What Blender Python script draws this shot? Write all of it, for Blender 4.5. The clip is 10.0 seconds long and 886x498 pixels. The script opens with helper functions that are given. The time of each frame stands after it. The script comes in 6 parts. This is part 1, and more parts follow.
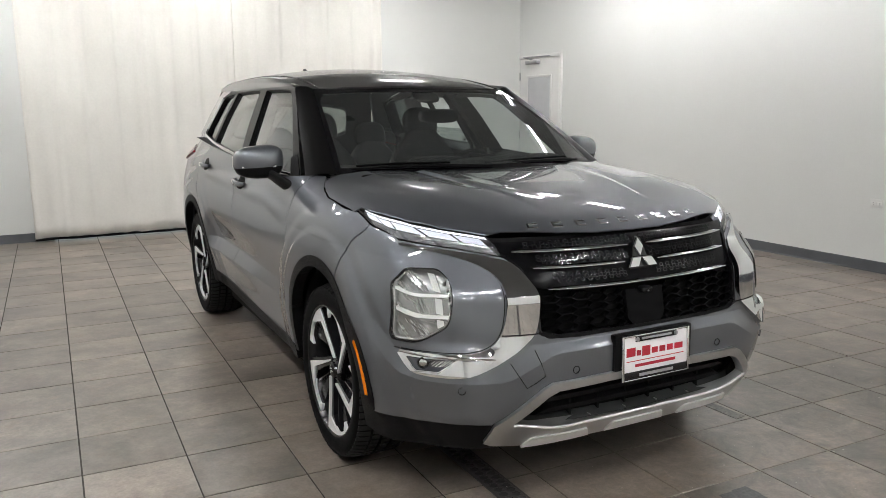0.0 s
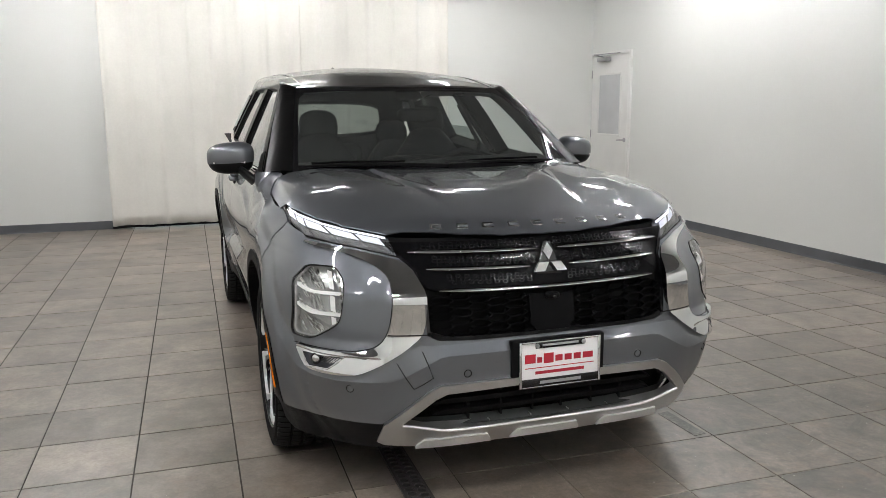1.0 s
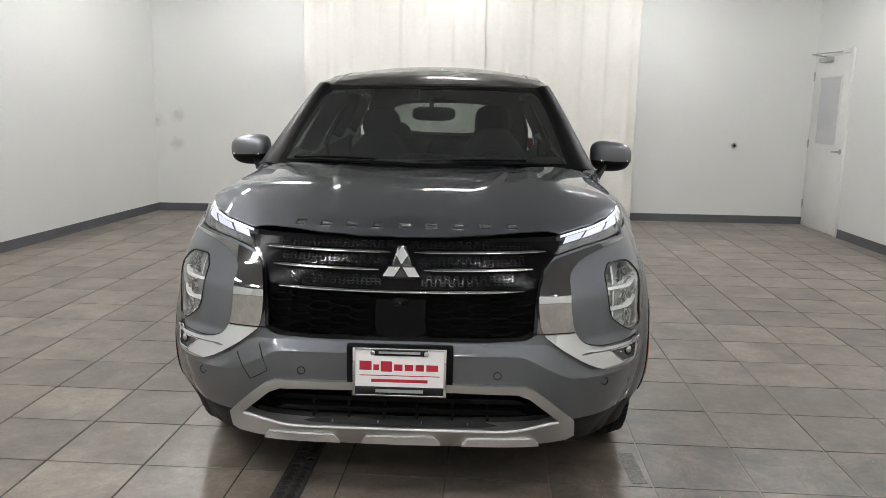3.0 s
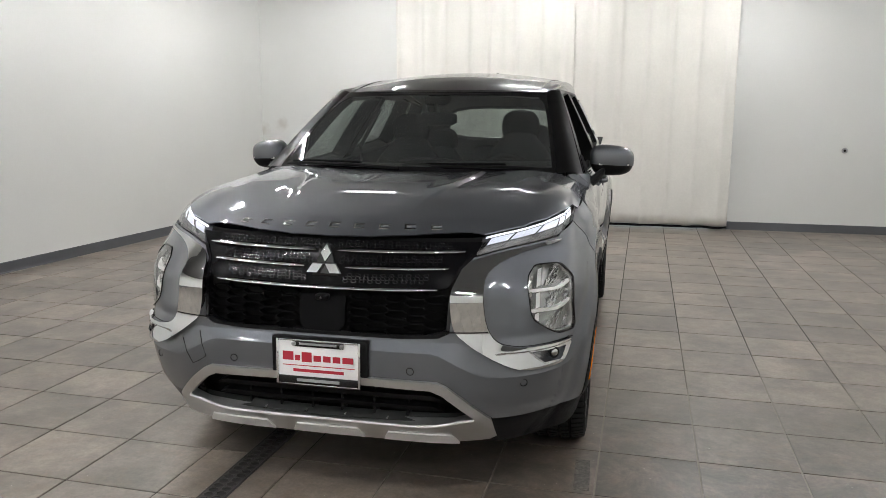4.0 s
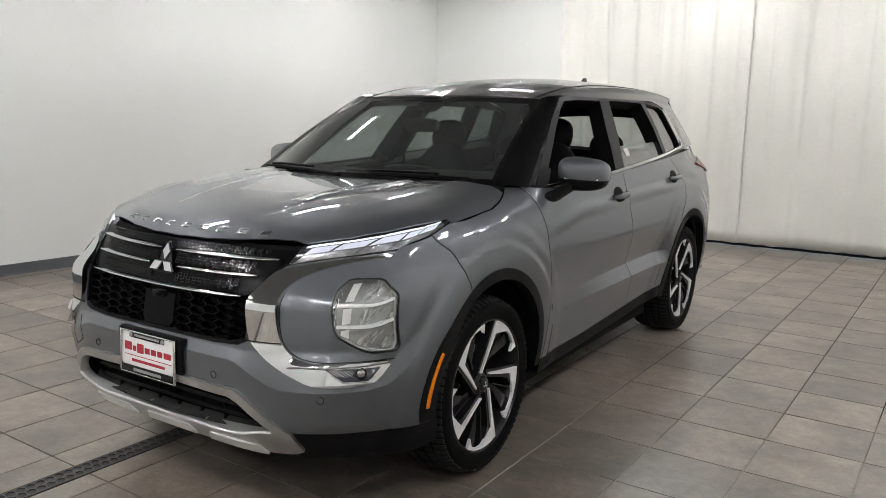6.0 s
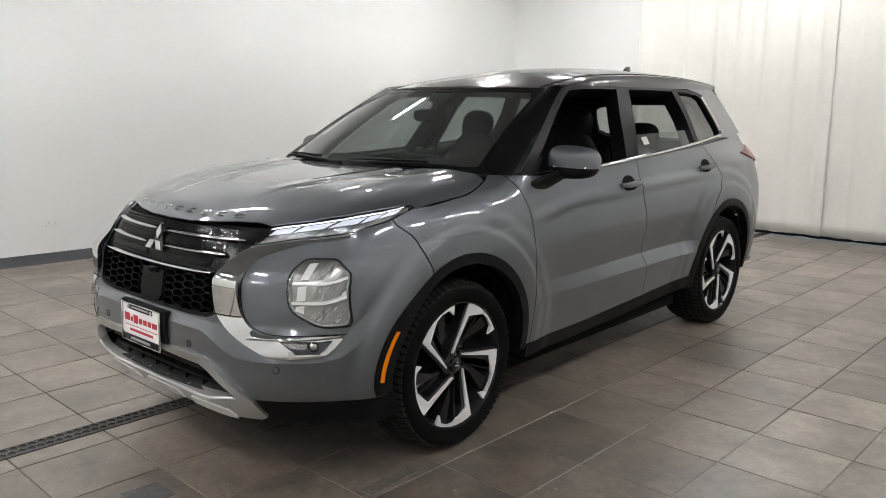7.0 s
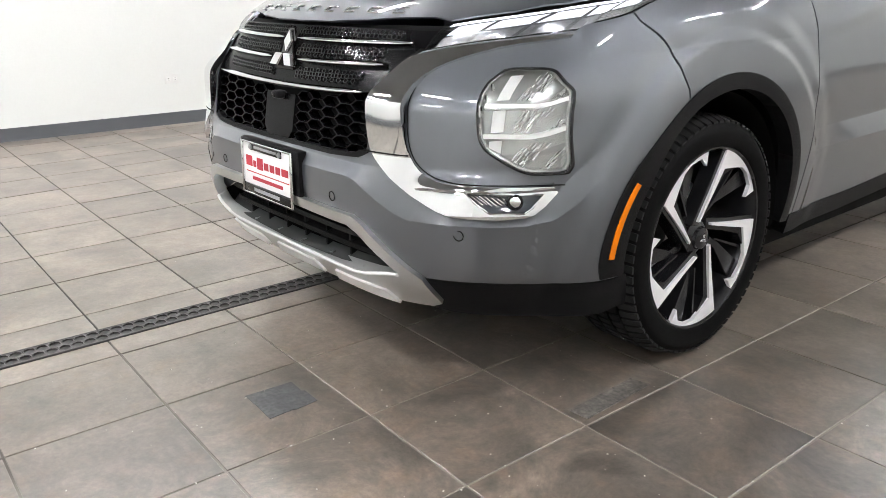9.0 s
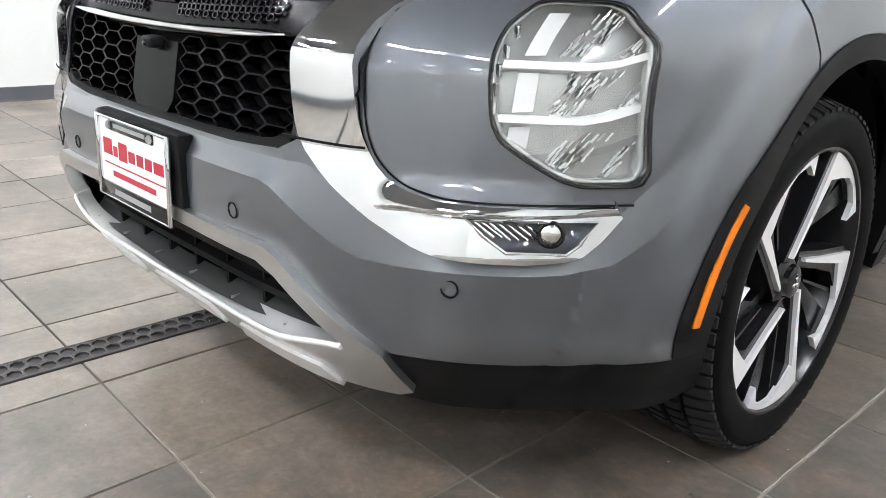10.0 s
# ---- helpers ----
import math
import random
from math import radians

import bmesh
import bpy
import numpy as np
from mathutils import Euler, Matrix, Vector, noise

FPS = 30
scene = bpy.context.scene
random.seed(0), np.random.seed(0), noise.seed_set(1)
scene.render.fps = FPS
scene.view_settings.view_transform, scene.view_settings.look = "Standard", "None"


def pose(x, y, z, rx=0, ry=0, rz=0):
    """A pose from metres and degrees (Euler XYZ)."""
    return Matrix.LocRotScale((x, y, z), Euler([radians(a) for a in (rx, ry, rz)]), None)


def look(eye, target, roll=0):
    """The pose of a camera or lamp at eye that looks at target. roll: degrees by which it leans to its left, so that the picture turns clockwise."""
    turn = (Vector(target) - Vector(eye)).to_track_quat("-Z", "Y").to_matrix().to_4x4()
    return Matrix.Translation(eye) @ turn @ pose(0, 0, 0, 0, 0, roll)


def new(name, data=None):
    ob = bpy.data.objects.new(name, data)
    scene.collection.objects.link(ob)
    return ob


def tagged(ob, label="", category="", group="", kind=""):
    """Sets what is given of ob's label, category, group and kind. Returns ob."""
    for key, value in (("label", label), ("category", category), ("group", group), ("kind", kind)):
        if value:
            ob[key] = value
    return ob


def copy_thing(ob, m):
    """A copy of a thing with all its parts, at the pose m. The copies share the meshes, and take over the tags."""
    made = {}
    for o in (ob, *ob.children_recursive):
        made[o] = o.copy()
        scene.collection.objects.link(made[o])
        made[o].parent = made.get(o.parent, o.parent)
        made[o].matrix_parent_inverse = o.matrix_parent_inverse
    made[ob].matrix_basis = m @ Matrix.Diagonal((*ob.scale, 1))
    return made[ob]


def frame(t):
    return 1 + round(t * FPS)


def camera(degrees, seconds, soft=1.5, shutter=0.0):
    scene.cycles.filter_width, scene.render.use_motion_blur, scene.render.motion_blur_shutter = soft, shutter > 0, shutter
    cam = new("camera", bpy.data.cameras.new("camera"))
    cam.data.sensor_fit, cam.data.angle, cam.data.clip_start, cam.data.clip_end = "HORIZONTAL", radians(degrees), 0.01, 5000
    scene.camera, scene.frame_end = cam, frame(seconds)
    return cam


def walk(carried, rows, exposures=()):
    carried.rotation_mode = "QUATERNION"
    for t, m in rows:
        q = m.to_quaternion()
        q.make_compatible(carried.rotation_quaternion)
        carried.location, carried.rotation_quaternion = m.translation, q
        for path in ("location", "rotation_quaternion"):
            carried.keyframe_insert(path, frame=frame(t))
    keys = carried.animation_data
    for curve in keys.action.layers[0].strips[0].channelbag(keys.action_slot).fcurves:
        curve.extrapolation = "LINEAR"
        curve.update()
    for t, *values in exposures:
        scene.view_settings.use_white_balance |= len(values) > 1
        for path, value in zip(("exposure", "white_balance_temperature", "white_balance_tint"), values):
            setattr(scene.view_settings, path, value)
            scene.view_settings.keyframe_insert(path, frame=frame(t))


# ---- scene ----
cam = camera(58.8, 10.0, soft=0.5)
PATH = [
    (0, (-1.94, -3.022, 1.449), (-1.027, -1.278, 1.095), -0.5),
    (0.5, (-1.599, -3.222, 1.452), (-0.812, -1.419, 1.092), -0.1),
    (1, (-1.243, -3.328, 1.454), (-0.604, -1.468, 1.095), -0.2),
    (1.5, (-0.873, -3.392, 1.466), (-0.391, -1.484, 1.11), 0.2),
    (2, (-0.491, -3.51, 1.48), (-0.192, -1.564, 1.131), 0.2),
    (2.5, (-0.144, -3.482, 1.46), (-0.029, -1.518, 1.1), 0.9),
    (4, (1.029, -3.46, 1.45), (0.588, -1.541, 1.103), 0.3),
    (4.5, (1.41, -3.333, 1.476), (0.789, -1.462, 1.139), 0.4),
    (5, (1.821, -3.214, 1.473), (1.027, -1.409, 1.142), 0.5),
    (5.5, (2.158, -3.02, 1.465), (1.208, -1.291, 1.136), 0.8),
    (5.7, (2.27, -2.896, 1.463), (1.267, -1.198, 1.132), 1.0),
    (6.8, (2.877, -2.428, 1.482), (1.616, -0.918, 1.124), 0.4),
    (7, (3.002, -2.449, 1.466), (1.688, -0.985, 1.104), 0.3),
    (7.5, (3.146, -2.523, 1.437), (1.76, -1.142, 1.021), -0.2),
    (8, (2.954, -2.431, 1.406), (1.526, -1.128, 0.891), -1.0),
    (8.5, (2.562, -2.206, 1.249), (1.097, -0.973, 0.673), -1.4),
    (9, (2.126, -2.014, 1.099), (0.659, -0.816, 0.459), -0.8),
    (9.5, (1.76, -1.807, 0.95), (0.343, -0.55, 0.309), 0.5),
    (10, (1.452, -1.549, 0.933), (0.104, -0.229, 0.27), 2.0),
]
walk(cam, [(t, look(eye, target, roll)) for t, eye, target, roll in PATH],
     exposures=((0.0, -0.02, 6500, 10), (2.0, -0.05, 6500, 10), (5.0, -0.08, 6500, 10), (7.2, 0.08, 6520, 10), (8.0, 0.38, 6550, 11), (8.8, 0.74, 6430, 10.5), (9.4, 0.94, 6300, 10), (10.0, 0.97, 6180, 9.5)))


# ---- light ----
world = bpy.data.worlds.new("world")
scene.world = world
world.use_nodes = True
sky = world.node_tree.nodes.new("ShaderNodeTexSky")
sky.sky_type, sky.sun_disc = "NISHITA", False
sky.sun_elevation, sky.sun_rotation = radians(40), radians(20)
world.node_tree.links.new(sky.outputs[0], world.node_tree.nodes["Background"].inputs[0])
world.node_tree.nodes["Background"].inputs[1].default_value = 0.1
LAMP = 278.0         # ceiling tubes


# ---- small helpers ----
def smooth(a, b, x):
    t = min(1.0, max(0.0, (x - a) / (b - a)))
    return t * t * (3 - 2 * t)


def curve(*pairs):
    """A smooth function through the given (x, y) pairs."""
    xs, ys = [p[0] for p in pairs], [p[1] for p in pairs]
    n = len(xs)
    ds = []
    for i in range(n):
        a, b = max(i - 1, 0), min(i + 1, n - 1)
        ds.append((ys[b] - ys[a]) / (xs[b] - xs[a]))

    def f(x):
        if x <= xs[0]:
            return ys[0] + ds[0] * (x - xs[0])
        if x >= xs[-1]:
            return ys[-1] + ds[-1] * (x - xs[-1])
        i = 0
        while x > xs[i + 1]:
            i += 1
        h = xs[i + 1] - xs[i]
        t = (x - xs[i]) / h
        return ((2 * t**3 - 3 * t**2 + 1) * ys[i] + (t**3 - 2 * t**2 + t) * h * ds[i]
                + (-2 * t**3 + 3 * t**2) * ys[i + 1] + (t**3 - t**2) * h * ds[i + 1])
    return f


def part(name, bm, material, parent=None, label="", flat=False):
    me = bpy.data.meshes.new(name)
    if not flat:
        for f in bm.faces:
            f.smooth = True
    layer = bm.verts.layers.float_vector.get("facing")
    bm.verts.index_update()
    normals = None
    if layer:
        bm.normal_update()
        normals = []
        for v in bm.verts:
            n = v[layer]
            keep = n.length > 0.5 and not any(not e.smooth or len(e.link_faces) != 2 for e in v.link_edges) and n.dot(v.normal) > 0.6
            normals.append(n.normalized() if keep else None)
        bm.verts.layers.float_vector.remove(layer)
    bm.to_mesh(me)
    bm.free()
    if normals:
        me.normals_split_custom_set([normals[l.vertex_index] or (0, 0, 0) for l in me.loops])
    me.materials.append(material)
    ob = new(name, me)
    ob.parent = parent
    if label:
        ob["label"] = label
    return ob


def empty(name, place=(0, 0, 0)):
    ob = new(name)
    ob.location = place
    ob.empty_display_size = 0.1
    return ob


def sharpen(bm, angle=0.55):
    bm.normal_update()
    for e in bm.edges:
        if len(e.link_faces) == 2 and e.calc_face_angle(0) > angle:
            e.smooth = False
    return bm


def box(x0, y0, z0, x1, y1, z1, bevel=0.0, seg=2, bm=None):
    b = bmesh.new()
    bmesh.ops.create_cube(b, size=1)
    for v in b.verts:
        v.co = Vector((x0 + (v.co.x + 0.5) * (x1 - x0), y0 + (v.co.y + 0.5) * (y1 - y0), z0 + (v.co.z + 0.5) * (z1 - z0)))
    if bevel:
        bmesh.ops.bevel(b, geom=b.edges[:], offset=bevel, segments=seg, profile=0.5, affect="EDGES")
    sharpen(b)
    return join(bm, b) if bm is not None else b


def join(bm, other, m=None):
    """Adds other to bm, moved by m."""
    if m is not None:
        other.transform(m)
    me = bpy.data.meshes.new("tmp")
    other.to_mesh(me)
    other.free()
    bm.from_mesh(me)
    bpy.data.meshes.remove(me)
    return bm


def rod(points, radius, sides=10, bm=None, closed=False):
    """A round rod along the points."""
    b = bm if bm is not None else bmesh.new()
    pts = [Vector(p) for p in points]
    rings = []
    for i, p in enumerate(pts):
        a = pts[i - 1] if i or closed else p
        c = pts[(i + 1) % len(pts)] if i < len(pts) - 1 or closed else p
        d = (c - a).normalized()
        side = d.cross(Vector((0.013, 0.021, 1)))
        if side.length < 1e-3:
            side = d.cross(Vector((1, 0, 0)))
        side.normalize()
        up = side.cross(d)
        r = radius(i / (len(pts) - 1)) if callable(radius) else radius
        rings.append([b.verts.new(p + r * (math.cos(2 * math.pi * k / sides) * side + math.sin(2 * math.pi * k / sides) * up)) for k in range(sides)])
    n = len(rings)
    for i in range(n if closed else n - 1):
        for k in range(sides):
            b.faces.new((rings[i][k], rings[i][(k + 1) % sides], rings[(i + 1) % n][(k + 1) % sides], rings[(i + 1) % n][k]))
    if not closed:
        b.faces.new(rings[0][::-1]), b.faces.new(rings[-1])
    return sharpen(b, 1.0)


def lathe(profile, axis="x", sides=64, bm=None, m=None):
    """Turns (along, radius) pairs about an axis."""
    b = bmesh.new()
    rings = []
    for d, r in profile:
        ring = []
        for k in range(sides):
            c, s = math.cos(2 * math.pi * k / sides) * r, math.sin(2 * math.pi * k / sides) * r
            ring.append(b.verts.new({"x": (d, c, s), "y": (c, d, s), "z": (c, s, d)}[axis]))
        rings.append(ring)
    for i in range(len(rings) - 1):
        for k in range(sides):
            b.faces.new((rings[i][k], rings[i][(k + 1) % sides], rings[i + 1][(k + 1) % sides], rings[i + 1][k]))
    bmesh.ops.recalc_face_normals(b, faces=b.faces[:])
    sharpen(b)
    if m is not None:
        b.transform(m)
    return join(bm, b) if bm is not None else b


def pebble(cx, cy, cz, rx, ry, rz, p=0.5, m=None, bm=None, nu=28, nv=16):
    """A rounded block: a superellipsoid, the squarer the smaller p."""
    b = bmesh.new()
    bmesh.ops.create_uvsphere(b, u_segments=nu, v_segments=nv, radius=1)
    for v in b.verts:
        c = v.co
        s = [math.copysign(abs(t) ** p, t) for t in c]
        v.co = Vector((cx + rx * s[0], cy + ry * s[1], cz + rz * s[2]))
    if m is not None:
        b.transform(m)
    return join(bm, b) if bm is not None else b


def panel(outline, place, step=(0.03, 0.03), rim=0.01, holes=(), ref=None, cuts=()):
    """A sheet over a curved surface: the outline (and holes) lie in the surface's own two coordinates, place maps them to
    space. rim: how deep its edges turn in, away from ref's outside. cuts: lines along which the sheet folds."""
    b = bmesh.new()
    edges = []
    for loop in (outline, *holes):
        vs = [b.verts.new((p[0], p[1], 0)) for p in loop]
        edges += [b.edges.new((vs[i], vs[(i + 1) % len(vs)])) for i in range(len(vs))]
    bmesh.ops.triangle_fill(b, edges=edges, use_beauty=True)
    for axis in (0, 1):
        lo, hi = min(v.co[axis] for v in b.verts), max(v.co[axis] for v in b.verts)
        n = max(1, round((hi - lo) / step[axis]))
        no = Vector((1, 0, 0)) if axis == 0 else Vector((0, 1, 0))
        for k in range(1, n):
            co = no * (lo + (hi - lo) * k / n)
            bmesh.ops.bisect_plane(b, geom=b.verts[:] + b.edges[:] + b.faces[:], plane_co=co, plane_no=no, dist=1e-5)
    for line in cuts:
        for p, q in zip(line, line[1:]):
            lo, hi = min(p[0], q[0]), max(p[0], q[0])
            near = [f for f in b.faces if lo - 1e-4 < f.calc_center_median().x < hi + 1e-4 and abs(f.calc_center_median().y - (p[1] + q[1]) / 2) < 0.05 + abs(p[1] - q[1])]
            geom = near + list({e for f in near for e in f.edges}) + list({v for f in near for v in f.verts})
            no = Vector((p[1] - q[1], q[0] - p[0], 0)).normalized()
            for e in bmesh.ops.bisect_plane(b, geom=geom, plane_co=Vector((p[0], p[1], 0)), plane_no=no, dist=1e-5)["geom_cut"]:
                if isinstance(e, bmesh.types.BMEdge):
                    e.smooth = False
    facing = b.verts.layers.float_vector.new("facing")
    for v in b.verts:
        p, q = v.co.x, v.co.y
        n = (place(p + 0.002, q) - place(p - 0.002, q)).cross(place(p, q + 0.002) - place(p, q - 0.002))
        v[facing] = n.normalized() if n.length > 1e-12 else Vector((0, 0, 0))
        v.co = place(p, q)
    bmesh.ops.recalc_face_normals(b, faces=b.faces[:])
    f = max(b.faces, key=lambda q: q.calc_area())
    centre = Vector(ref) if ref else Vector((0, min(3.0, max(-0.2, f.calc_center_median().y)), 0.7))
    if f.normal.dot(f.calc_center_median() - centre) < 0:
        bmesh.ops.reverse_faces(b, faces=b.faces[:])
    b.normal_update()
    for v in b.verts:
        if v[facing].dot(v.normal) < 0:
            v[facing] = -v[facing]
    if rim:
        b.normal_update()
        edge = [e for e in b.edges if len(e.link_faces) == 1]
        normals = {}
        for e in edge:
            for v in e.verts:
                normals[tuple(round(c, 6) for c in v.co)] = v.normal.copy()
        out = bmesh.ops.extrude_edge_only(b, edges=edge)["geom"]
        for v in out:
            if isinstance(v, bmesh.types.BMVert):
                v.co -= rim * normals.get(tuple(round(c, 6) for c in v.co), Vector((0, 0, 1)))
        for e in edge:
            e.smooth = False
    return b


# ---- materials ----
def shader(name, colour=(0.5, 0.5, 0.5), rough=0.5, metal=0.0, coat=0.0, spec=0.5, vary=0.0, scale=8.0, fine=0.0, fine_scale=300.0, bump=0.0, bump_scale=200.0, emit=0.0, emit_colour=None):
    """A principled material with mottling at two scales and a fine relief, all in metres of the thing itself."""
    m = bpy.data.materials.new(name)
    m.use_nodes = True
    nt = m.node_tree
    p = nt.nodes["Principled BSDF"]
    p.inputs["Base Color"].default_value = (*colour, 1)
    p.inputs["Roughness"].default_value = rough
    p.inputs["Metallic"].default_value = metal
    p.inputs["Coat Weight"].default_value = coat
    p.inputs["Coat Roughness"].default_value = 0.02
    p.inputs["Coat IOR"].default_value = 1.7
    p.inputs["Specular IOR Level"].default_value = spec
    if emit:
        p.inputs["Emission Color"].default_value = (*(emit_colour or colour), 1)
        p.inputs["Emission Strength"].default_value = emit
    if vary or fine or bump:
        tc = nt.nodes.new("ShaderNodeTexCoord")
    if vary or fine:
        big, small = nt.nodes.new("ShaderNodeTexNoise"), nt.nodes.new("ShaderNodeTexNoise")
        big.inputs["Scale"].default_value, small.inputs["Scale"].default_value = scale, fine_scale
        big.inputs["Detail"].default_value = 4
        nt.links.new(tc.outputs["Object"], big.inputs["Vector"])
        nt.links.new(tc.outputs["Object"], small.inputs["Vector"])
        s1, s2 = nt.nodes.new("ShaderNodeMapRange"), nt.nodes.new("ShaderNodeMapRange")
        for s, src, amount in ((s1, big, vary), (s2, small, fine)):
            s.inputs["From Min"].default_value, s.inputs["From Max"].default_value = 0.3, 0.7
            s.inputs["To Min"].default_value, s.inputs["To Max"].default_value = 1 - amount, 1 + amount
            nt.links.new(src.outputs["Fac"], s.inputs["Value"])
        mul = nt.nodes.new("ShaderNodeMath")
        mul.operation = "MULTIPLY"
        nt.links.new(s1.outputs[0], mul.inputs[0])
        nt.links.new(s2.outputs[0], mul.inputs[1])
        tint = nt.nodes.new("ShaderNodeVectorMath")
        tint.operation = "SCALE"
        tint.inputs[0].default_value = colour
        nt.links.new(mul.outputs[0], tint.inputs["Scale"])
        nt.links.new(tint.outputs[0], p.inputs["Base Color"])
        rr = nt.nodes.new("ShaderNodeMapRange")
        rr.inputs["To Min"].default_value, rr.inputs["To Max"].default_value = max(0.0, rough * (1 - vary)), min(1.0, rough * (1 + vary))
        nt.links.new(big.outputs["Fac"], rr.inputs["Value"])
        nt.links.new(rr.outputs[0], p.inputs["Roughness"])
    if bump:
        bn, bu = nt.nodes.new("ShaderNodeTexNoise"), nt.nodes.new("ShaderNodeBump")
        bn.inputs["Scale"].default_value, bn.inputs["Detail"].default_value = bump_scale, 3
        nt.links.new(tc.outputs["Object"], bn.inputs["Vector"])
        nt.links.new(bn.outputs["Fac"], bu.inputs["Height"])
        bu.inputs["Strength"].default_value, bu.inputs["Distance"].default_value = bump, 0.002
        nt.links.new(bu.outputs[0], p.inputs["Normal"])
    return m


def pane(name, tint=(0.9, 0.93, 0.92), gloss=1.0, rough=0.0, haze=0.0):
    """Thin window glass: clear or tinted, with a mirror-like sheen that grows at a slant."""
    m = bpy.data.materials.new(name)
    m.use_nodes = True
    nt = m.node_tree
    nt.nodes.clear()
    out, mix = nt.nodes.new("ShaderNodeOutputMaterial"), nt.nodes.new("ShaderNodeMixShader")
    clear, shine, slant = nt.nodes.new("ShaderNodeBsdfTransparent"), nt.nodes.new("ShaderNodeBsdfGlossy"), nt.nodes.new("ShaderNodeLayerWeight")
    power, fres = nt.nodes.new("ShaderNodeMath"), nt.nodes.new("ShaderNodeMath")
    clear.inputs["Color"].default_value = (*tint, 1)
    shine.inputs["Roughness"].default_value = rough
    shine.inputs["Color"].default_value = (gloss, gloss, gloss, 1)
    slant.inputs["Blend"].default_value = 0.5
    power.operation, power.inputs[1].default_value = "POWER", 5.0
    fres.operation, fres.inputs[1].default_value, fres.inputs[2].default_value = "MULTIPLY_ADD", 0.9, 0.095
    nt.links.new(slant.outputs["Facing"], power.inputs[0])
    nt.links.new(power.outputs[0], fres.inputs[0])
    nt.links.new(fres.outputs[0], mix.inputs[0])
    nt.links.new(clear.outputs[0], mix.inputs[1])
    nt.links.new(shine.outputs[0], mix.inputs[2])
    # a thin pale diffuse layer imitates the grey veil of reflections on the glass
    veil, film = nt.nodes.new("ShaderNodeBsdfDiffuse"), nt.nodes.new("ShaderNodeMixShader")
    veil.inputs["Color"].default_value = (0.75, 0.80, 0.79, 1)
    film.inputs[0].default_value = haze
    nt.links.new(mix.outputs[0], film.inputs[1])
    nt.links.new(veil.outputs[0], film.inputs[2])
    nt.links.new(film.outputs[0], out.inputs["Surface"])
    return m

def pale_patch(m, spot, r0, r1, colour, uneven=2.2):
    """A worn or stained patch of another colour round one spot, with an uneven border."""
    nt = m.node_tree
    p = nt.nodes["Principled BSDF"]
    geo, away, span = nt.nodes.new("ShaderNodeNewGeometry"), nt.nodes.new("ShaderNodeVectorMath"), nt.nodes.new("ShaderNodeMapRange")
    blot, add, mix = nt.nodes.new("ShaderNodeTexNoise"), nt.nodes.new("ShaderNodeMath"), nt.nodes.new("ShaderNodeMix")
    away.operation, away.inputs[1].default_value = "DISTANCE", spot
    blot.inputs["Scale"].default_value = 1.7 if uneven > 1 else 14.0
    add.operation = "MULTIPLY_ADD"
    add.inputs[1].default_value = uneven
    nt.links.new(geo.outputs["Position"], away.inputs[0])
    nt.links.new(geo.outputs["Position"], blot.inputs["Vector"])
    nt.links.new(blot.outputs["Fac"], add.inputs[0])
    nt.links.new(away.outputs["Value"], add.inputs[2])
    span.inputs["From Min"].default_value, span.inputs["From Max"].default_value = r0 + uneven / 2, r1 + uneven / 2
    span.inputs["To Min"].default_value, span.inputs["To Max"].default_value = 1.0, 0.0
    nt.links.new(add.outputs[0], span.inputs["Value"])
    mix.data_type = "RGBA"
    old = p.inputs["Base Color"].links[0].from_socket
    nt.links.new(span.outputs[0], mix.inputs["Factor"])
    nt.links.new(old, mix.inputs["A"])
    mix.inputs["B"].default_value = (*colour, 1)
    nt.links.new(mix.outputs["Result"], p.inputs["Base Color"])


PAINT = shader("grey_metallic_paint", (0.103, 0.111, 0.125), 0.46, 0.70, 1.0, fine=0.10, fine_scale=1500, bump=0.02, bump_scale=900)
ROOF_BLACK = shader("black_roof_paint", (0.020, 0.020, 0.021), 0.35, 0.0, 0.8)
GLOSS_BLACK = shader("gloss_black", (0.006, 0.006, 0.007), 0.12, 0, 0.0, spec=0.5)
PILLAR = shader("pillar_black", (0.005, 0.005, 0.005), 0.35, spec=0.10)
PLASTIC = shader("black_plastic", (0.0060, 0.0060, 0.0065), 0.5, spec=0.10, vary=0.1, fine=0.1, bump=0.25, bump_scale=900)
DARK = shader("dark_liner", (0.005, 0.005, 0.005), 0.8, spec=0.1, vary=0.1)
CHROME = shader("chrome", (0.75, 0.76, 0.77), 0.05, 1.0)
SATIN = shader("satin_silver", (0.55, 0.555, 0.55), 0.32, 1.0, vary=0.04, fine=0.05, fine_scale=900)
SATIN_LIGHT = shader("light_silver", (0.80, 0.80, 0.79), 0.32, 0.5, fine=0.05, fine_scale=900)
RUBBER = shader("tyre_rubber", (0.0035, 0.0035, 0.0035), 0.65, spec=0.06, vary=0.2, scale=12, fine=0.1, bump=0.2, bump_scale=500)
RIM_BLACK = shader("rim_gloss_black", (0.010, 0.010, 0.011), 0.25, 0.0, 0.0, spec=0.3)
TREAD = shader("tyre_tread", (0.014, 0.014, 0.014), 0.75, spec=0.15, vary=0.15, scale=30, bump=0.2, bump_scale=500)
RIM_CUT = shader("machined_alloy", (0.80, 0.80, 0.80), 0.36, 0.35, 0.3, fine=0.04, fine_scale=1200)
STEEL = shader("steel", (0.45, 0.45, 0.46), 0.3, 1.0, vary=0.1)
AMBER = shader("amber_lens", (0.72, 0.185, 0.002), 0.25, 0, 0.1, spec=0.25)
RED = shader("red_lens", (0.20, 0.008, 0.012), 0.15, 0, 0.25)
GLASS = pane("window_glass", (0.62, 0.68, 0.66), haze=0.03)
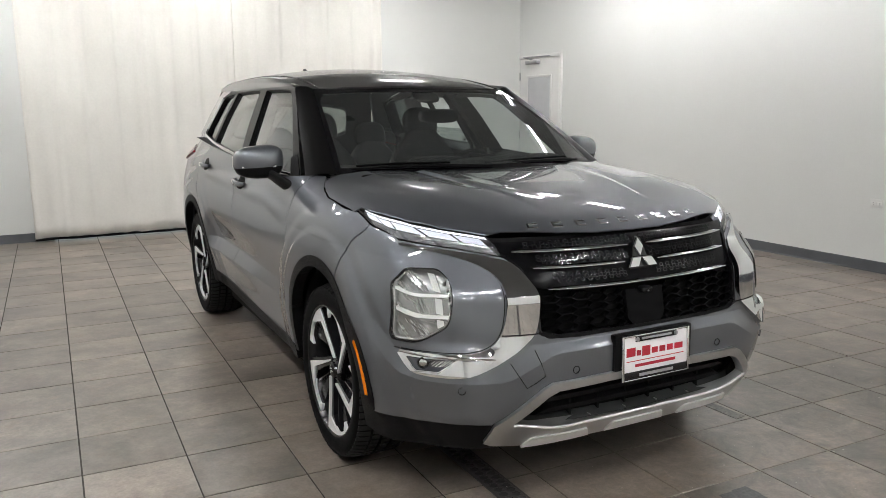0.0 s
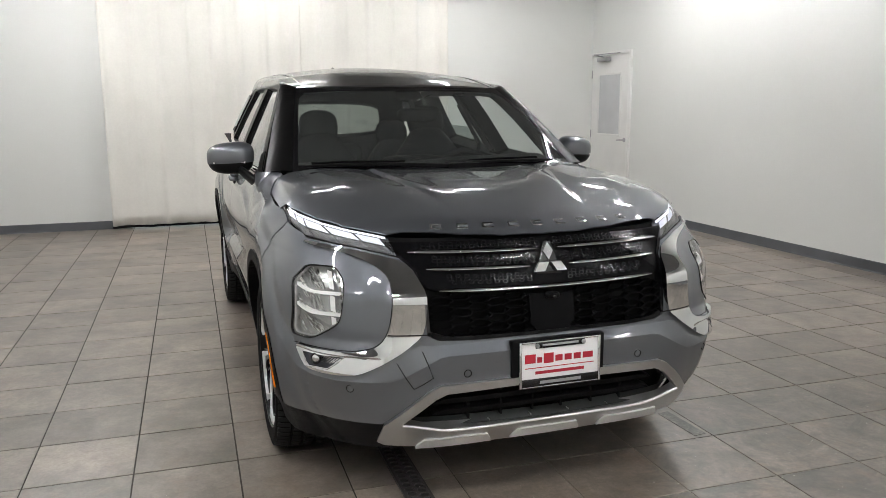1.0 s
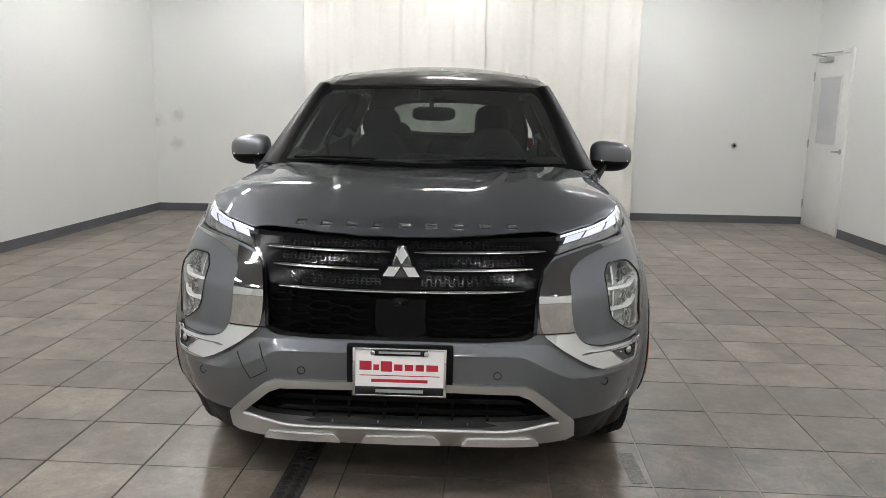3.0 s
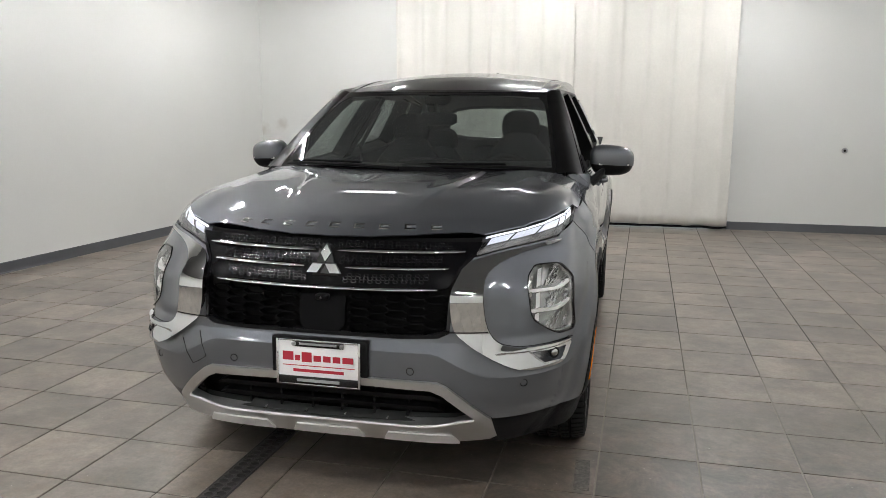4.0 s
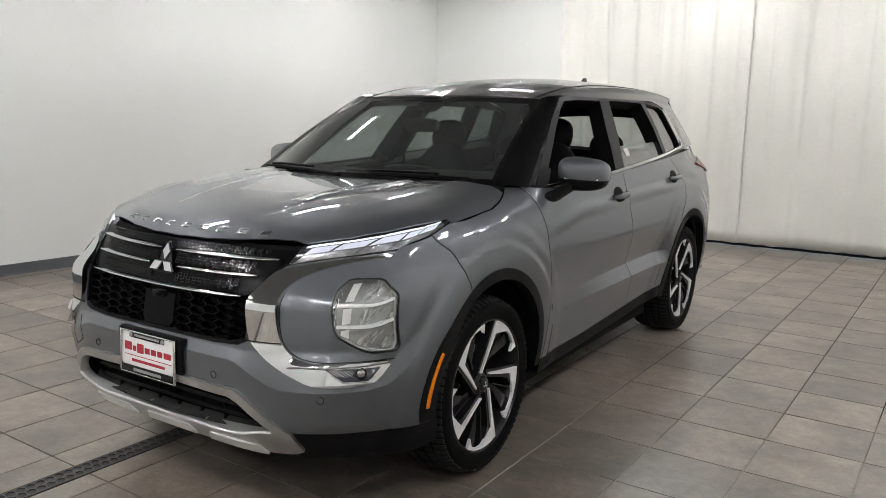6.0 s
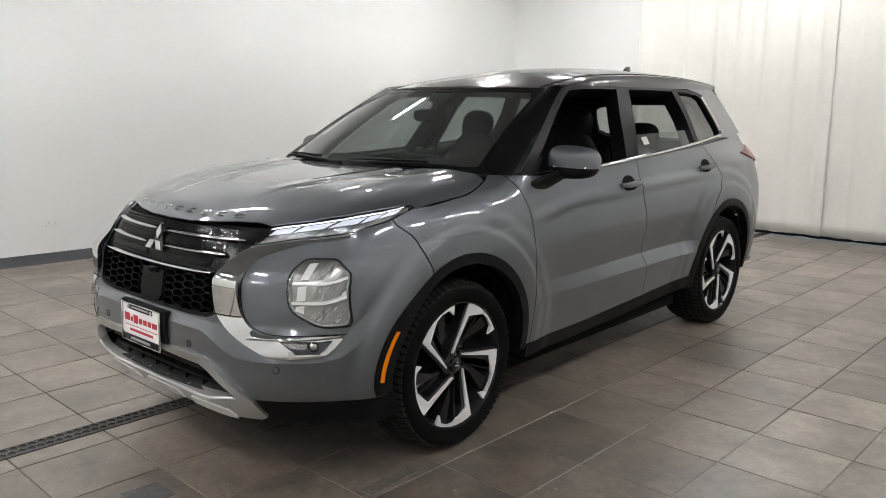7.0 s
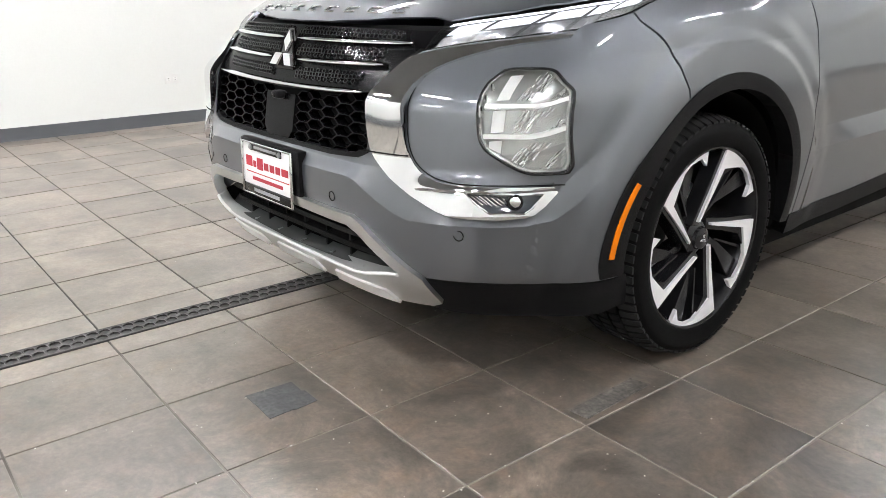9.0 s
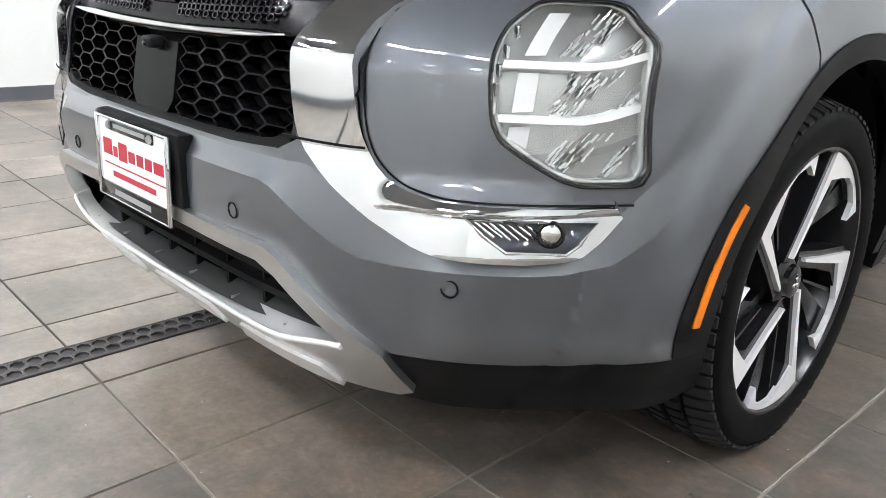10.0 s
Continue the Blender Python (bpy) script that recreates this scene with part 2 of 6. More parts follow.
SMOKE = pane("grey_glass", (0.42, 0.45, 0.44), haze=0.02)
TINT = pane("tinted_glass", (0.20, 0.23, 0.225))
LENS = pane("lens_glass", (0.95, 0.96, 0.96))
DRL = shader("lit_lamp", (0.9, 0.92, 1.0), 0.3, emit=1.2, emit_colour=(0.86, 0.9, 1.0))
DRL_SOFT = shader("soft_lit_lamp", (0.7, 0.72, 0.8), 0.25, 0.2, emit=0.45, emit_colour=(0.86, 0.9, 1.0))
GUIDE = shader("light_guide", (0.26, 0.265, 0.28), 0.2, 0.6, vary=0.3, scale=40)
REFLECTOR = shader("lamp_reflector", (0.72, 0.73, 0.72), 0.12, 1.0)
BOWL = shader("lamp_bowl", (0.47, 0.475, 0.465), 0.25, 0.7, vary=0.1, scale=30)
LAMP_BACK = shader("lamp_backing", (0.11, 0.11, 0.12), 0.25, 0.5)
BEZEL = shader("lamp_bezel", (0.86, 0.86, 0.85), 0.3, 0.1)
CABIN = shader("cabin_black", (0.010, 0.010, 0.010), 0.7, spec=0.15, vary=0.15, bump=0.2, bump_scale=400)
LEATHER = shader("black_leather", (0.006, 0.006, 0.0065), 0.6, spec=0.1, vary=0.15, bump=0.3, bump_scale=250)
CLOTH_GREY = shader("grey_headliner", (0.16, 0.16, 0.155), 0.9, bump=0.2, bump_scale=600)
WHITE_PLATE = shader("white_plate", (0.8, 0.8, 0.8), 0.4, fine=0.03)
RED_INK = shader("red_ink", (0.42, 0.012, 0.03), 0.45)
GREY_INK = shader("grey_ink", (0.25, 0.25, 0.26), 0.4)
PAPER = shader("paper", (0.7, 0.7, 0.68), 0.7)
WALL = shader("white_wall_paint", (0.70, 0.712, 0.69), 0.62, vary=0.02, scale=0.8, fine=0.01, fine_scale=60, bump=0.15, bump_scale=120)
STAINED = shader("stained_wall_paint", (0.70, 0.712, 0.69), 0.62, vary=0.02, scale=0.8, fine=0.01, fine_scale=60, bump=0.15, bump_scale=120)
for spot in ((-3.67, 6.85, 0.89), (-3.65, 6.85, 1.25), (-3.93, 6.85, 1.18)):
    pale_patch(STAINED, spot, 0.02, 0.11, (0.575, 0.565, 0.53), 0.12)
CEIL = shader("ceiling_paint", (0.17, 0.17, 0.17), 0.8, vary=0.03, scale=2)
BASE_GREY = shader("grey_baseboard_rubber", (0.085, 0.09, 0.098), 0.45, vary=0.08, scale=5)
DOOR_WHITE = shader("white_door_paint", (0.74, 0.74, 0.72), 0.4, vary=0.03, scale=3)
FROST = shader("frosted_pane", (0.52, 0.53, 0.54), 0.35, vary=0.05, scale=4)
CLOTH = shader("cream_curtain_cloth", (0.76, 0.75, 0.70), 0.85, vary=0.04, scale=1.6, fine=0.02, fine_scale=40, bump=0.12, bump_scale=45)
GROUT = shader("grout", (0.050, 0.046, 0.041), 0.9, spec=0.2, vary=0.3, scale=2.3, fine=0.2, fine_scale=90)


pale_patch(GROUT, (1.9, -0.6, 0), 1.4, 2.3, (0.27, 0.25, 0.22))
SLATE = shader("bare_grey_tape", (0.072, 0.074, 0.075), 0.5, vary=0.4, scale=18, fine=0.3, fine_scale=90, bump=0.5, bump_scale=60)
WORN = shader("worn_thin_tape", (0.105, 0.097, 0.088), 0.5, vary=0.5, scale=22, fine=0.4, fine_scale=90, bump=0.5, bump_scale=60)
GRATE = shader("black_drain_plastic", (0.050, 0.046, 0.046), 0.45, spec=0.35, vary=0.2, scale=9)
TUBE = shader("lamp_diffuser", (0.95, 0.97, 1.0), 0.4, emit=LAMP, emit_colour=(1.0, 0.985, 0.985))


def tile_shader():
    m = shader("stone_tile", (0.2, 0.18, 0.155), 0.4, spec=1.0)
    nt = m.node_tree
    p = nt.nodes["Principled BSDF"]

    def node(kind, **kw):
        n = nt.nodes.new(kind)
        for k, v in kw.items():
            n.inputs[k].default_value = v
        return n
    geo, info, tc = node("ShaderNodeNewGeometry"), node("ShaderNodeObjectInfo"), node("ShaderNodeTexCoord")
    add = node("ShaderNodeMath")
    nt.links.new(geo.outputs["Random Per Island"], add.inputs[0])
    nt.links.new(info.outputs["Random"], add.inputs[1])
    frac = node("ShaderNodeMath")
    frac.operation = "FRACT"
    nt.links.new(add.outputs[0], frac.inputs[0])
    shift = node("ShaderNodeVectorMath")
    shift.operation = "MULTIPLY_ADD"
    comb = node("ShaderNodeCombineXYZ")
    for i in range(3):
        nt.links.new(frac.outputs[0], comb.inputs[i])
    shift.inputs[1].default_value = (37.0, 71.0, 19.0)
    nt.links.new(comb.outputs[0], shift.inputs[0])
    nt.links.new(geo.outputs["Position"], shift.inputs[2])
    big = node("ShaderNodeTexNoise", Scale=3.0, Detail=6.0, Roughness=0.58, Distortion=0.25)
    fine = node("ShaderNodeTexNoise", Scale=17.0, Detail=10.0, Roughness=0.74)
    for n in (big, fine):
        nt.links.new(shift.outputs[0], n.inputs["Vector"])
    ramp = nt.nodes.new("ShaderNodeValToRGB")
    e = ramp.color_ramp.elements
    e[0].position, e[0].color = 0.35, (0.120, 0.106, 0.087, 1)
    e[1].position, e[1].color = 0.66, (0.272, 0.228, 0.190, 1)
    mid = ramp.color_ramp.elements.new(0.5)
    mid.color = (0.199, 0.168, 0.139, 1)
    nt.links.new(big.outputs["Fac"], ramp.inputs[0])
    # round the front wheels: coarser, darker blotches, fading out with distance from one spot
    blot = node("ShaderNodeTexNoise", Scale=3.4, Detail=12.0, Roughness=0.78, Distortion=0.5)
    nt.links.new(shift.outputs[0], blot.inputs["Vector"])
    coarse_tone = nt.nodes.new("ShaderNodeValToRGB")
    e = coarse_tone.color_ramp.elements
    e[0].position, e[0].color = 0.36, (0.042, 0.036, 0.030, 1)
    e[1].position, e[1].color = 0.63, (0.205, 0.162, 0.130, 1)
    coarse_tone.color_ramp.elements.new(0.5).color = (0.110, 0.093, 0.077, 1)
    nt.links.new(blot.outputs["Fac"], coarse_tone.inputs[0])
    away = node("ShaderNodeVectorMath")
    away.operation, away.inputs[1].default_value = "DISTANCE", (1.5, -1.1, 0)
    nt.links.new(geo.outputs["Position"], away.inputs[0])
    mottled = node("ShaderNodeMapRange")
    mottled.inputs["From Min"].default_value, mottled.inputs["From Max"].default_value = 0.9, 2.1
    mottled.inputs["To Min"].default_value, mottled.inputs["To Max"].default_value = 1.0, 0.0
    nt.links.new(away.outputs["Value"], mottled.inputs["Value"])
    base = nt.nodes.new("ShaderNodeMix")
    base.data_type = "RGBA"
    nt.links.new(mottled.outputs[0], base.inputs["Factor"])
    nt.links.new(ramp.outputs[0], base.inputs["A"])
    nt.links.new(coarse_tone.outputs[0], base.inputs["B"])
    tone = node("ShaderNodeMapRange")
    tone.inputs["To Min"].default_value, tone.inputs["To Max"].default_value = 0.72, 1.12
    nt.links.new(frac.outputs[0], tone.inputs["Value"])
    grain = node("ShaderNodeMapRange")
    grain.inputs["From Min"].default_value, grain.inputs["From Max"].default_value = 0.3, 0.7
    grain.inputs["To Min"].default_value, grain.inputs["To Max"].default_value = 0.72, 1.28
    nt.links.new(fine.outputs["Fac"], grain.inputs["Value"])
    mul = node("ShaderNodeMath")
    mul.operation = "MULTIPLY"
    nt.links.new(tone.outputs[0], mul.inputs[0])
    nt.links.new(grain.outputs[0], mul.inputs[1])
    scale = node("ShaderNodeVectorMath")
    scale.operation = "SCALE"
    rust = node("ShaderNodeTexNoise", Scale=9.0, Detail=6.0, Roughness=0.7)
    nt.links.new(shift.outputs[0], rust.inputs["Vector"])
    spots = node("ShaderNodeMapRange")
    spots.inputs["From Min"].default_value, spots.inputs["From Max"].default_value = 0.52, 0.78
    spots.inputs["To Max"].default_value = 0.6
    nt.links.new(rust.outputs["Fac"], spots.inputs["Value"])
    warm = nt.nodes.new("ShaderNodeMix")
    warm.data_type = "RGBA"
    warm.inputs["B"].default_value = (0.19, 0.125, 0.078, 1)
    nt.links.new(spots.outputs[0], warm.inputs["Factor"])
    nt.links.new(base.outputs["Result"], warm.inputs["A"])
    nt.links.new(warm.outputs["Result"], scale.inputs[0])
    nt.links.new(mul.outputs[0], scale.inputs["Scale"])
    nt.links.new(scale.outputs[0], p.inputs["Base Color"])
    rough = node("ShaderNodeMapRange")
    rough.inputs["To Min"].default_value, rough.inputs["To Max"].default_value = 0.26, 0.38
    nt.links.new(fine.outputs["Fac"], rough.inputs["Value"])
    nt.links.new(rough.outputs[0], p.inputs["Roughness"])
    chips = node("ShaderNodeTexNoise", Scale=70.0, Detail=5.0, Roughness=0.7)
    nt.links.new(shift.outputs[0], chips.inputs["Vector"])
    relief = node("ShaderNodeMath")
    relief.operation = "MULTIPLY_ADD"
    relief.inputs[1].default_value = 0.35
    nt.links.new(chips.outputs["Fac"], relief.inputs[0])
    nt.links.new(fine.outputs["Fac"], relief.inputs[2])
    bump = node("ShaderNodeBump", Strength=0.28, Distance=0.002)
    nt.links.new(relief.outputs[0], bump.inputs["Height"])
    speck = node("ShaderNodeMapRange")
    speck.inputs["From Min"].default_value, speck.inputs["From Max"].default_value = 0.25, 0.75
    speck.inputs["To Min"].default_value, speck.inputs["To Max"].default_value = 0.78, 1.22
    nt.links.new(chips.outputs["Fac"], speck.inputs["Value"])
    dots = node("ShaderNodeVectorMath")
    dots.operation = "SCALE"
    nt.links.new(scale.outputs[0], dots.inputs[0])
    nt.links.new(speck.outputs[0], dots.inputs["Scale"])
    nt.links.new(dots.outputs[0], p.inputs["Base Color"])
    nt.links.new(bump.outputs[0], p.inputs["Normal"])
    return m


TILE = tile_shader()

# ---- the room ----
WEST0, WEST1, EAST, NORTH, SOUTH, TOP = -3.95, -5.0, 4.52, 6.85, -6.2, 3.65


def structure(name, bm, material, label="", flat=False):
    return tagged(part(name, bm, material, None, label, flat), kind="structure")


WEST = WEST1                      # the west wall runs at a slant from WEST0 in the north to WEST1 in the south


def west(y):
    return WEST0 + (WEST1 - WEST0) * (NORTH - y) / (NORTH - SOUTH)


floor = structure("floor", box(WEST - 0.2, SOUTH - 0.2, -0.2, EAST + 0.2, NORTH + 0.2, -0.003), GROUT, "brown-grey stone tile floor with pale worn joints")
ceiling = structure("ceiling", box(WEST - 0.2, SOUTH - 0.2, TOP, EAST + 0.2, NORTH + 0.2, TOP + 0.2), CEIL, "plain grey painted ceiling")
bm = box(0, SOUTH - 0.2, -0.003, 0.2, NORTH + 0.2, TOP)
for v in bm.verts:
    v.co.x = west(v.co.y) - (0.2 if v.co.x < 0.1 else 0)
structure("wall_west", bm, WALL, "white painted plain side wall")
structure("wall_east", box(EAST, SOUTH - 0.2, -0.003, EAST + 0.2, NORTH + 0.2, TOP), WALL, "white painted side wall with a door")
structure("wall_south", box(WEST, SOUTH - 0.2, -0.003, EAST, SOUTH, TOP), WALL, "white painted plain end wall")
GATE0, GATE1, GATE_TOP = -1.75, 2.1, 3.35
bm = box(WEST0, NORTH, -0.003, GATE0, NORTH + 0.2, TOP)
box(GATE1, NORTH, -0.003, EAST, NORTH + 0.2, TOP, bm=bm)
box(GATE0, NORTH, GATE_TOP, GATE1, NORTH + 0.2, TOP, bm=bm)
structure("wall_north", bm, STAINED, "white painted end wall behind a hanging curtain")
structure("ground", box(-40, NORTH + 0.2, -0.25, 40, 60, -0.01), shader("asphalt", (0.05, 0.05, 0.05), 0.9, vary=0.2), "grey asphalt outside the gate")


def baseboard(x0, y0, x1, y1, nx, ny):
    """A rubber cove strip along a wall from one end to the other; nx, ny points into the room."""
    b = bmesh.new()
    prof = ((0.0, 0.0), (0.011, 0.0), (0.006, 0.012), (0.005, 0.094), (0.003, 0.1), (0.0, 0.1))
    ends = [[b.verts.new((x + nx * d, y + ny * d, z)) for d, z in prof] for x, y in ((x0, y0), (x1, y1))]
    for i in range(len(prof)):
        j = (i + 1) % len(prof)
        b.faces.new((ends[0][i], ends[0][j], ends[1][j], ends[1][i]))
    b.faces.new(ends[0]), b.faces.new(ends[1][::-1])
    return structure("baseboard", sharpen(b), BASE_GREY, "dark grey rubber baseboard along the wall", flat=True)


DOOR0, DOOR1, DOOR_TOP = 5.86, NORTH - 0.03, 2.17
baseboard(west(SOUTH), SOUTH, west(NORTH), NORTH, 1, 0)
baseboard(EAST, SOUTH, EAST, DOOR0 - 0.06, -1, 0)
baseboard(WEST0, NORTH, GATE0 - 0.2, NORTH, 0, -1)
baseboard(GATE1 + 0.19, NORTH, EAST, NORTH, 0, -1)
baseboard(WEST, SOUTH, EAST, SOUTH, 0, 1)

# ---- things on the walls ----
# the gate behind the curtain, its lower edge a finger above the floor
gate = tagged(part("garage_door", box(GATE0, NORTH + 0.08, 0.05, GATE1, NORTH + 0.12, GATE_TOP, 0.004), DOOR_WHITE), kind="structure", label="white overhead garage door behind the curtain")

# curtain in two lengths of cloth
def curtain(x0, x1, seed):
    rnd = random.Random(seed)
    b = bmesh.new()
    n, rows = round((x1 - x0) / 0.018), 26
    folds = [(rnd.uniform(0.22, 0.75), rnd.uniform(0, 6.3), rnd.uniform(0.008, 0.019)) for _ in range(4)]
    grid = []
    for r in range(rows + 1):
        t = r / rows
        z = 0.045 + t * (3.55 - 0.045)
        row = []
        for i in range(n + 1):
            x = x0 + (x1 - x0) * i / n
            d = 0.0
            for w, ph, amp in folds:
                d += amp * (0.55 + 0.45 * t) * math.sin(2 * math.pi * x / w + ph + 0.35 * math.sin(3.1 * t + ph))
            d += 0.012 * noise.noise(Vector((x * 4.2, z * 1.1, seed))) + 0.006 * noise.noise(Vector((x * 13, z * 5, seed)))
            pinch = max(0.0, math.sin(2 * math.pi * x / 0.31 + seed)) ** 5 * 0.028 * (0.3 + 0.7 * t)
            lift = 0.012 * noise.noise(Vector((x * 2.6, 0.3, seed))) * (1 - t)
            row.append(b.verts.new((x, NORTH - 0.10 - d - pinch, z + lift)))
        grid.append(row)
    for r in range(rows):
        for i in range(n):
            b.faces.new((grid[r][i], grid[r][i + 1], grid[r + 1][i + 1], grid[r + 1][i]))
    return b


for x0, x1, seed in ((-1.95, 0.36, 3), (0.335, 2.29, 8)):
    c = part("curtain", curtain(x0, x1, seed), CLOTH)
    md = c.modifiers.new("thickness", "SOLIDIFY")
    md.thickness = 0.003
    tagged(c, "cream cloth curtain hanging in loose folds to the floor", "curtain", "curtain lengths")
    # a dark wavy rod stands in for the shaded gap under the cloth
    hem_gap = rod([(x0 + (x1 - x0) * k / 40, NORTH - 0.10 - 0.02 * noise.noise(Vector((x0 + k * 0.17, 1.7, seed))), 0.034 + 0.012 * noise.noise(Vector((x0 * 3 + k * 0.31, 4.1, seed)))) for k in range(41)], 0.015, 8)
    part("hem_gap", hem_gap, DARK, c, "dark rod in place of the shaded gap under the cloth")
rail = tagged(part("curtain_rail", box(-2.05, NORTH - 0.14, 3.55, 2.4, NORTH - 0.06, 3.59, 0.004), STEEL), "grey steel curtain rail above the gate", "curtain rail")

# door in the east wall
door = tagged(part("door_1", box(EAST - 0.012, DOOR0, 0.008, EAST + 0.03, DOOR1, DOOR_TOP - 0.05, 0.003), DOOR_WHITE), kind="structure", label="white painted metal door, closed, with a frosted window")
b = box(EAST - 0.03, DOOR0 - 0.055, 0, EAST + 0.01, DOOR0 - 0.003, DOOR_TOP, 0.004)
box(EAST - 0.03, DOOR0 - 0.003, DOOR_TOP - 0.047, EAST + 0.01, DOOR1 + 0.003, DOOR_TOP, 0.004, bm=b)
part("door_frame", b, DOOR_WHITE, door)
cy = (DOOR0 + DOOR1) / 2
b = box(EAST - 0.022, cy - 0.30, 1.03, EAST - 0.008, cy + 0.30, 1.06, 0.003)
for y0, y1, z0, z1 in ((cy - 0.30, cy + 0.30, 1.86, 1.89), (cy - 0.30, cy - 0.27, 1.06, 1.86), (cy + 0.27, cy + 0.30, 1.06, 1.86)):
    box(EAST - 0.022, y0, z0, EAST - 0.008, y1, z1, 0.003, bm=b)
wf = part("window_frame", b, DOOR_WHITE, door)
part("pane", box(EAST - 0.017, cy - 0.268, 1.062, EAST - 0.011, cy + 0.268, 1.858), FROST, wf, "frosted grey pane")
for z in (0.28, 1.05, 1.88):
    part("hinge", rod([(EAST - 0.02, DOOR1 - 0.006, z - 0.055), (EAST - 0.02, DOOR1 - 0.006, z + 0.055)], 0.009), STEEL, door)
b = lathe([(0, 0.031), (0.006, 0.031), (0.008, 0.028), (0.008, 0.012), (0.045, 0.011), (0.045, 0.0)], "x", 20, m=pose(EAST - 0.012, DOOR0 + 0.07, 0.99, 0, 0, 180))
join(b, rod([(EAST - 0.052, DOOR0 + 0.07, 0.99), (EAST - 0.056, DOOR0 + 0.12, 0.99), (EAST - 0.05, DOOR0 + 0.20, 0.985)], 0.011, 10))
part("handle", b, STEEL, door, "brushed steel lever handle")
b = box(EAST - 0.075, cy - 0.02, DOOR_TOP - 0.13, EAST - 0.012, cy + 0.27, DOOR_TOP - 0.075, 0.008)
join(b, rod([(EAST - 0.05, cy + 0.12, DOOR_TOP - 0.07), (EAST - 0.26, cy + 0.02, DOOR_TOP - 0.05), (EAST - 0.05, cy - 0.30, DOOR_TOP - 0.035)], 0.008, 8))
part("door_closer", b, STEEL, door, "grey metal door closer arm")


def outlet(x, y, z, turn):
    base = empty("wall_outlet", (x, y, z))
    base.rotation_euler = (0, 0, radians(turn))
    part("cover_plate", box(-0.058, 0, -0.037, 0.058, 0.006, 0.037, 0.002), PAPER, base)
    for cx in (-0.028, 0.028):
        f = part("socket", box(cx - 0.019, 0.006, -0.015, cx + 0.019, 0.0085, 0.015, 0.001), DOOR_WHITE, base)
        for dz in (-0.007, 0.006):
            part("slot", box(cx - 0.006, 0.0085, dz - 0.0015, cx + 0.004, 0.0092, dz + 0.0015), DARK, f)
    return tagged(base, "white plastic double wall outlet above the baseboard", "outlet")


outlet(EAST, 1.22, 0.60, 90)
outlet(west(0.47), 0.47, 0.375, -90)
stop = empty("wall_bumper", (3.585, NORTH, 1.0))
part("rim", lathe([(0, 0.034), (-0.012, 0.032), (-0.018, 0.022), (-0.012, 0.014)], "y", 24), STEEL, stop)
part("rubber_pad", lathe([(-0.008, 0.02), (-0.013, 0.016), (-0.015, 0.0)], "y", 20), RUBBER, stop)
tagged(stop, "round grey metal and rubber door stop on the wall", "door stop")

# unseen ceiling lamps: short tubes along the walls and across both ends, placed for brightness
def tube_lamp(x, y):
    base = empty("ceiling_light", (x, y, TOP))
    part("housing", box(-0.07, -0.38, -0.05, 0.07, 0.38, 0, 0.006), DOOR_WHITE, base)
    # shades added to keep the tubes off the hood and the wall tops
    for side_x in (-0.069, 0.069):
        part("added_shade", box(side_x - 0.003, -0.38, -0.108, side_x + 0.003, 0.38, -0.0505, 0.001), BASE_GREY, base, "grey shade added to cut off the tube's light")
    part("diffuser", box(-0.022, -0.35, -0.085, 0.022, 0.35, -0.051, 0.008), TUBE, base, "lit white diffuser")
    return tagged(base, "lit white tube lamp fixed to the ceiling", "ceiling light", "ceiling lights")


lamp = tube_lamp(-2.9, -4.8)
for x, y in ((-2.9, -2.9), (-2.9, -1.0), (-2.9, 0.6), (-3.0, 2.7), (-2.8, 4.6), (3.4, -4.8), (3.4, -1.6), (3.3, 0.8), (3.4, 2.7), (3.5, 4.3)):
    copy_thing(lamp, pose(x, y, TOP))
# crosswise tubes added to brighten the end walls, front floor and paint
for x, y in ((-1.7, -3.0), (1.3, -3.2), (-2.4, -5.5), (0.0, -5.6), (2.3, -5.5), (-2.1, 5.6), (0.0, 5.8), (2.2, 5.6)):
    copy_thing(lamp, pose(x, y, TOP, 0, 0, 90))
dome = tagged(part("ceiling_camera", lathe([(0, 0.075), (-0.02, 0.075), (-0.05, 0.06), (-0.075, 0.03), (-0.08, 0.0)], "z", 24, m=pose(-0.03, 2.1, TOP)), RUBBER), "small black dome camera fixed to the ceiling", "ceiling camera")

# ---- the car: surface of its body ----
MESH = shader("satin_black", (0.0035, 0.0035, 0.004), 0.24, spec=0.08)
# x across, y from the front axle to the rear, z up; the nose points to -y
AXLE, TAIL = 2.706, 3.2
WIDTH = curve((0.2, 0.845), (0.3, 0.868), (0.45, 0.895), (0.6, 0.915), (0.75, 0.924), (0.87, 0.921), (0.95, 0.910), (1.02, 0.893), (1.1, 0.872), (1.18, 0.85), (1.28, 0.815))
FRONT = curve((0.2, 0.775), (0.28, 0.828), (0.36, 0.882), (0.45, 0.912), (0.55, 0.922), (0.65, 0.918), (0.75, 0.902), (0.85, 0.880), (0.92, 0.854), (0.97, 0.824), (1.02, 0.785))
REAR = curve((0.2, 0.40), (0.35, 0.50), (0.55, 0.55), (0.75, 0.53), (0.95, 0.49), (1.1, 0.44), (1.25, 0.36), (1.4, 0.25))
SHOULDER = 0.93
SQUARE = 8.0                       # how square the hood rolls over into the fender
CREST = curve((-0.83, 0.978), (-0.80, 1.006), (-0.76, 1.031), (-0.68, 1.063), (-0.5, 1.102), (-0.3, 1.130), (0.0, 1.156), (0.2, 1.170), (0.5, 1.192))

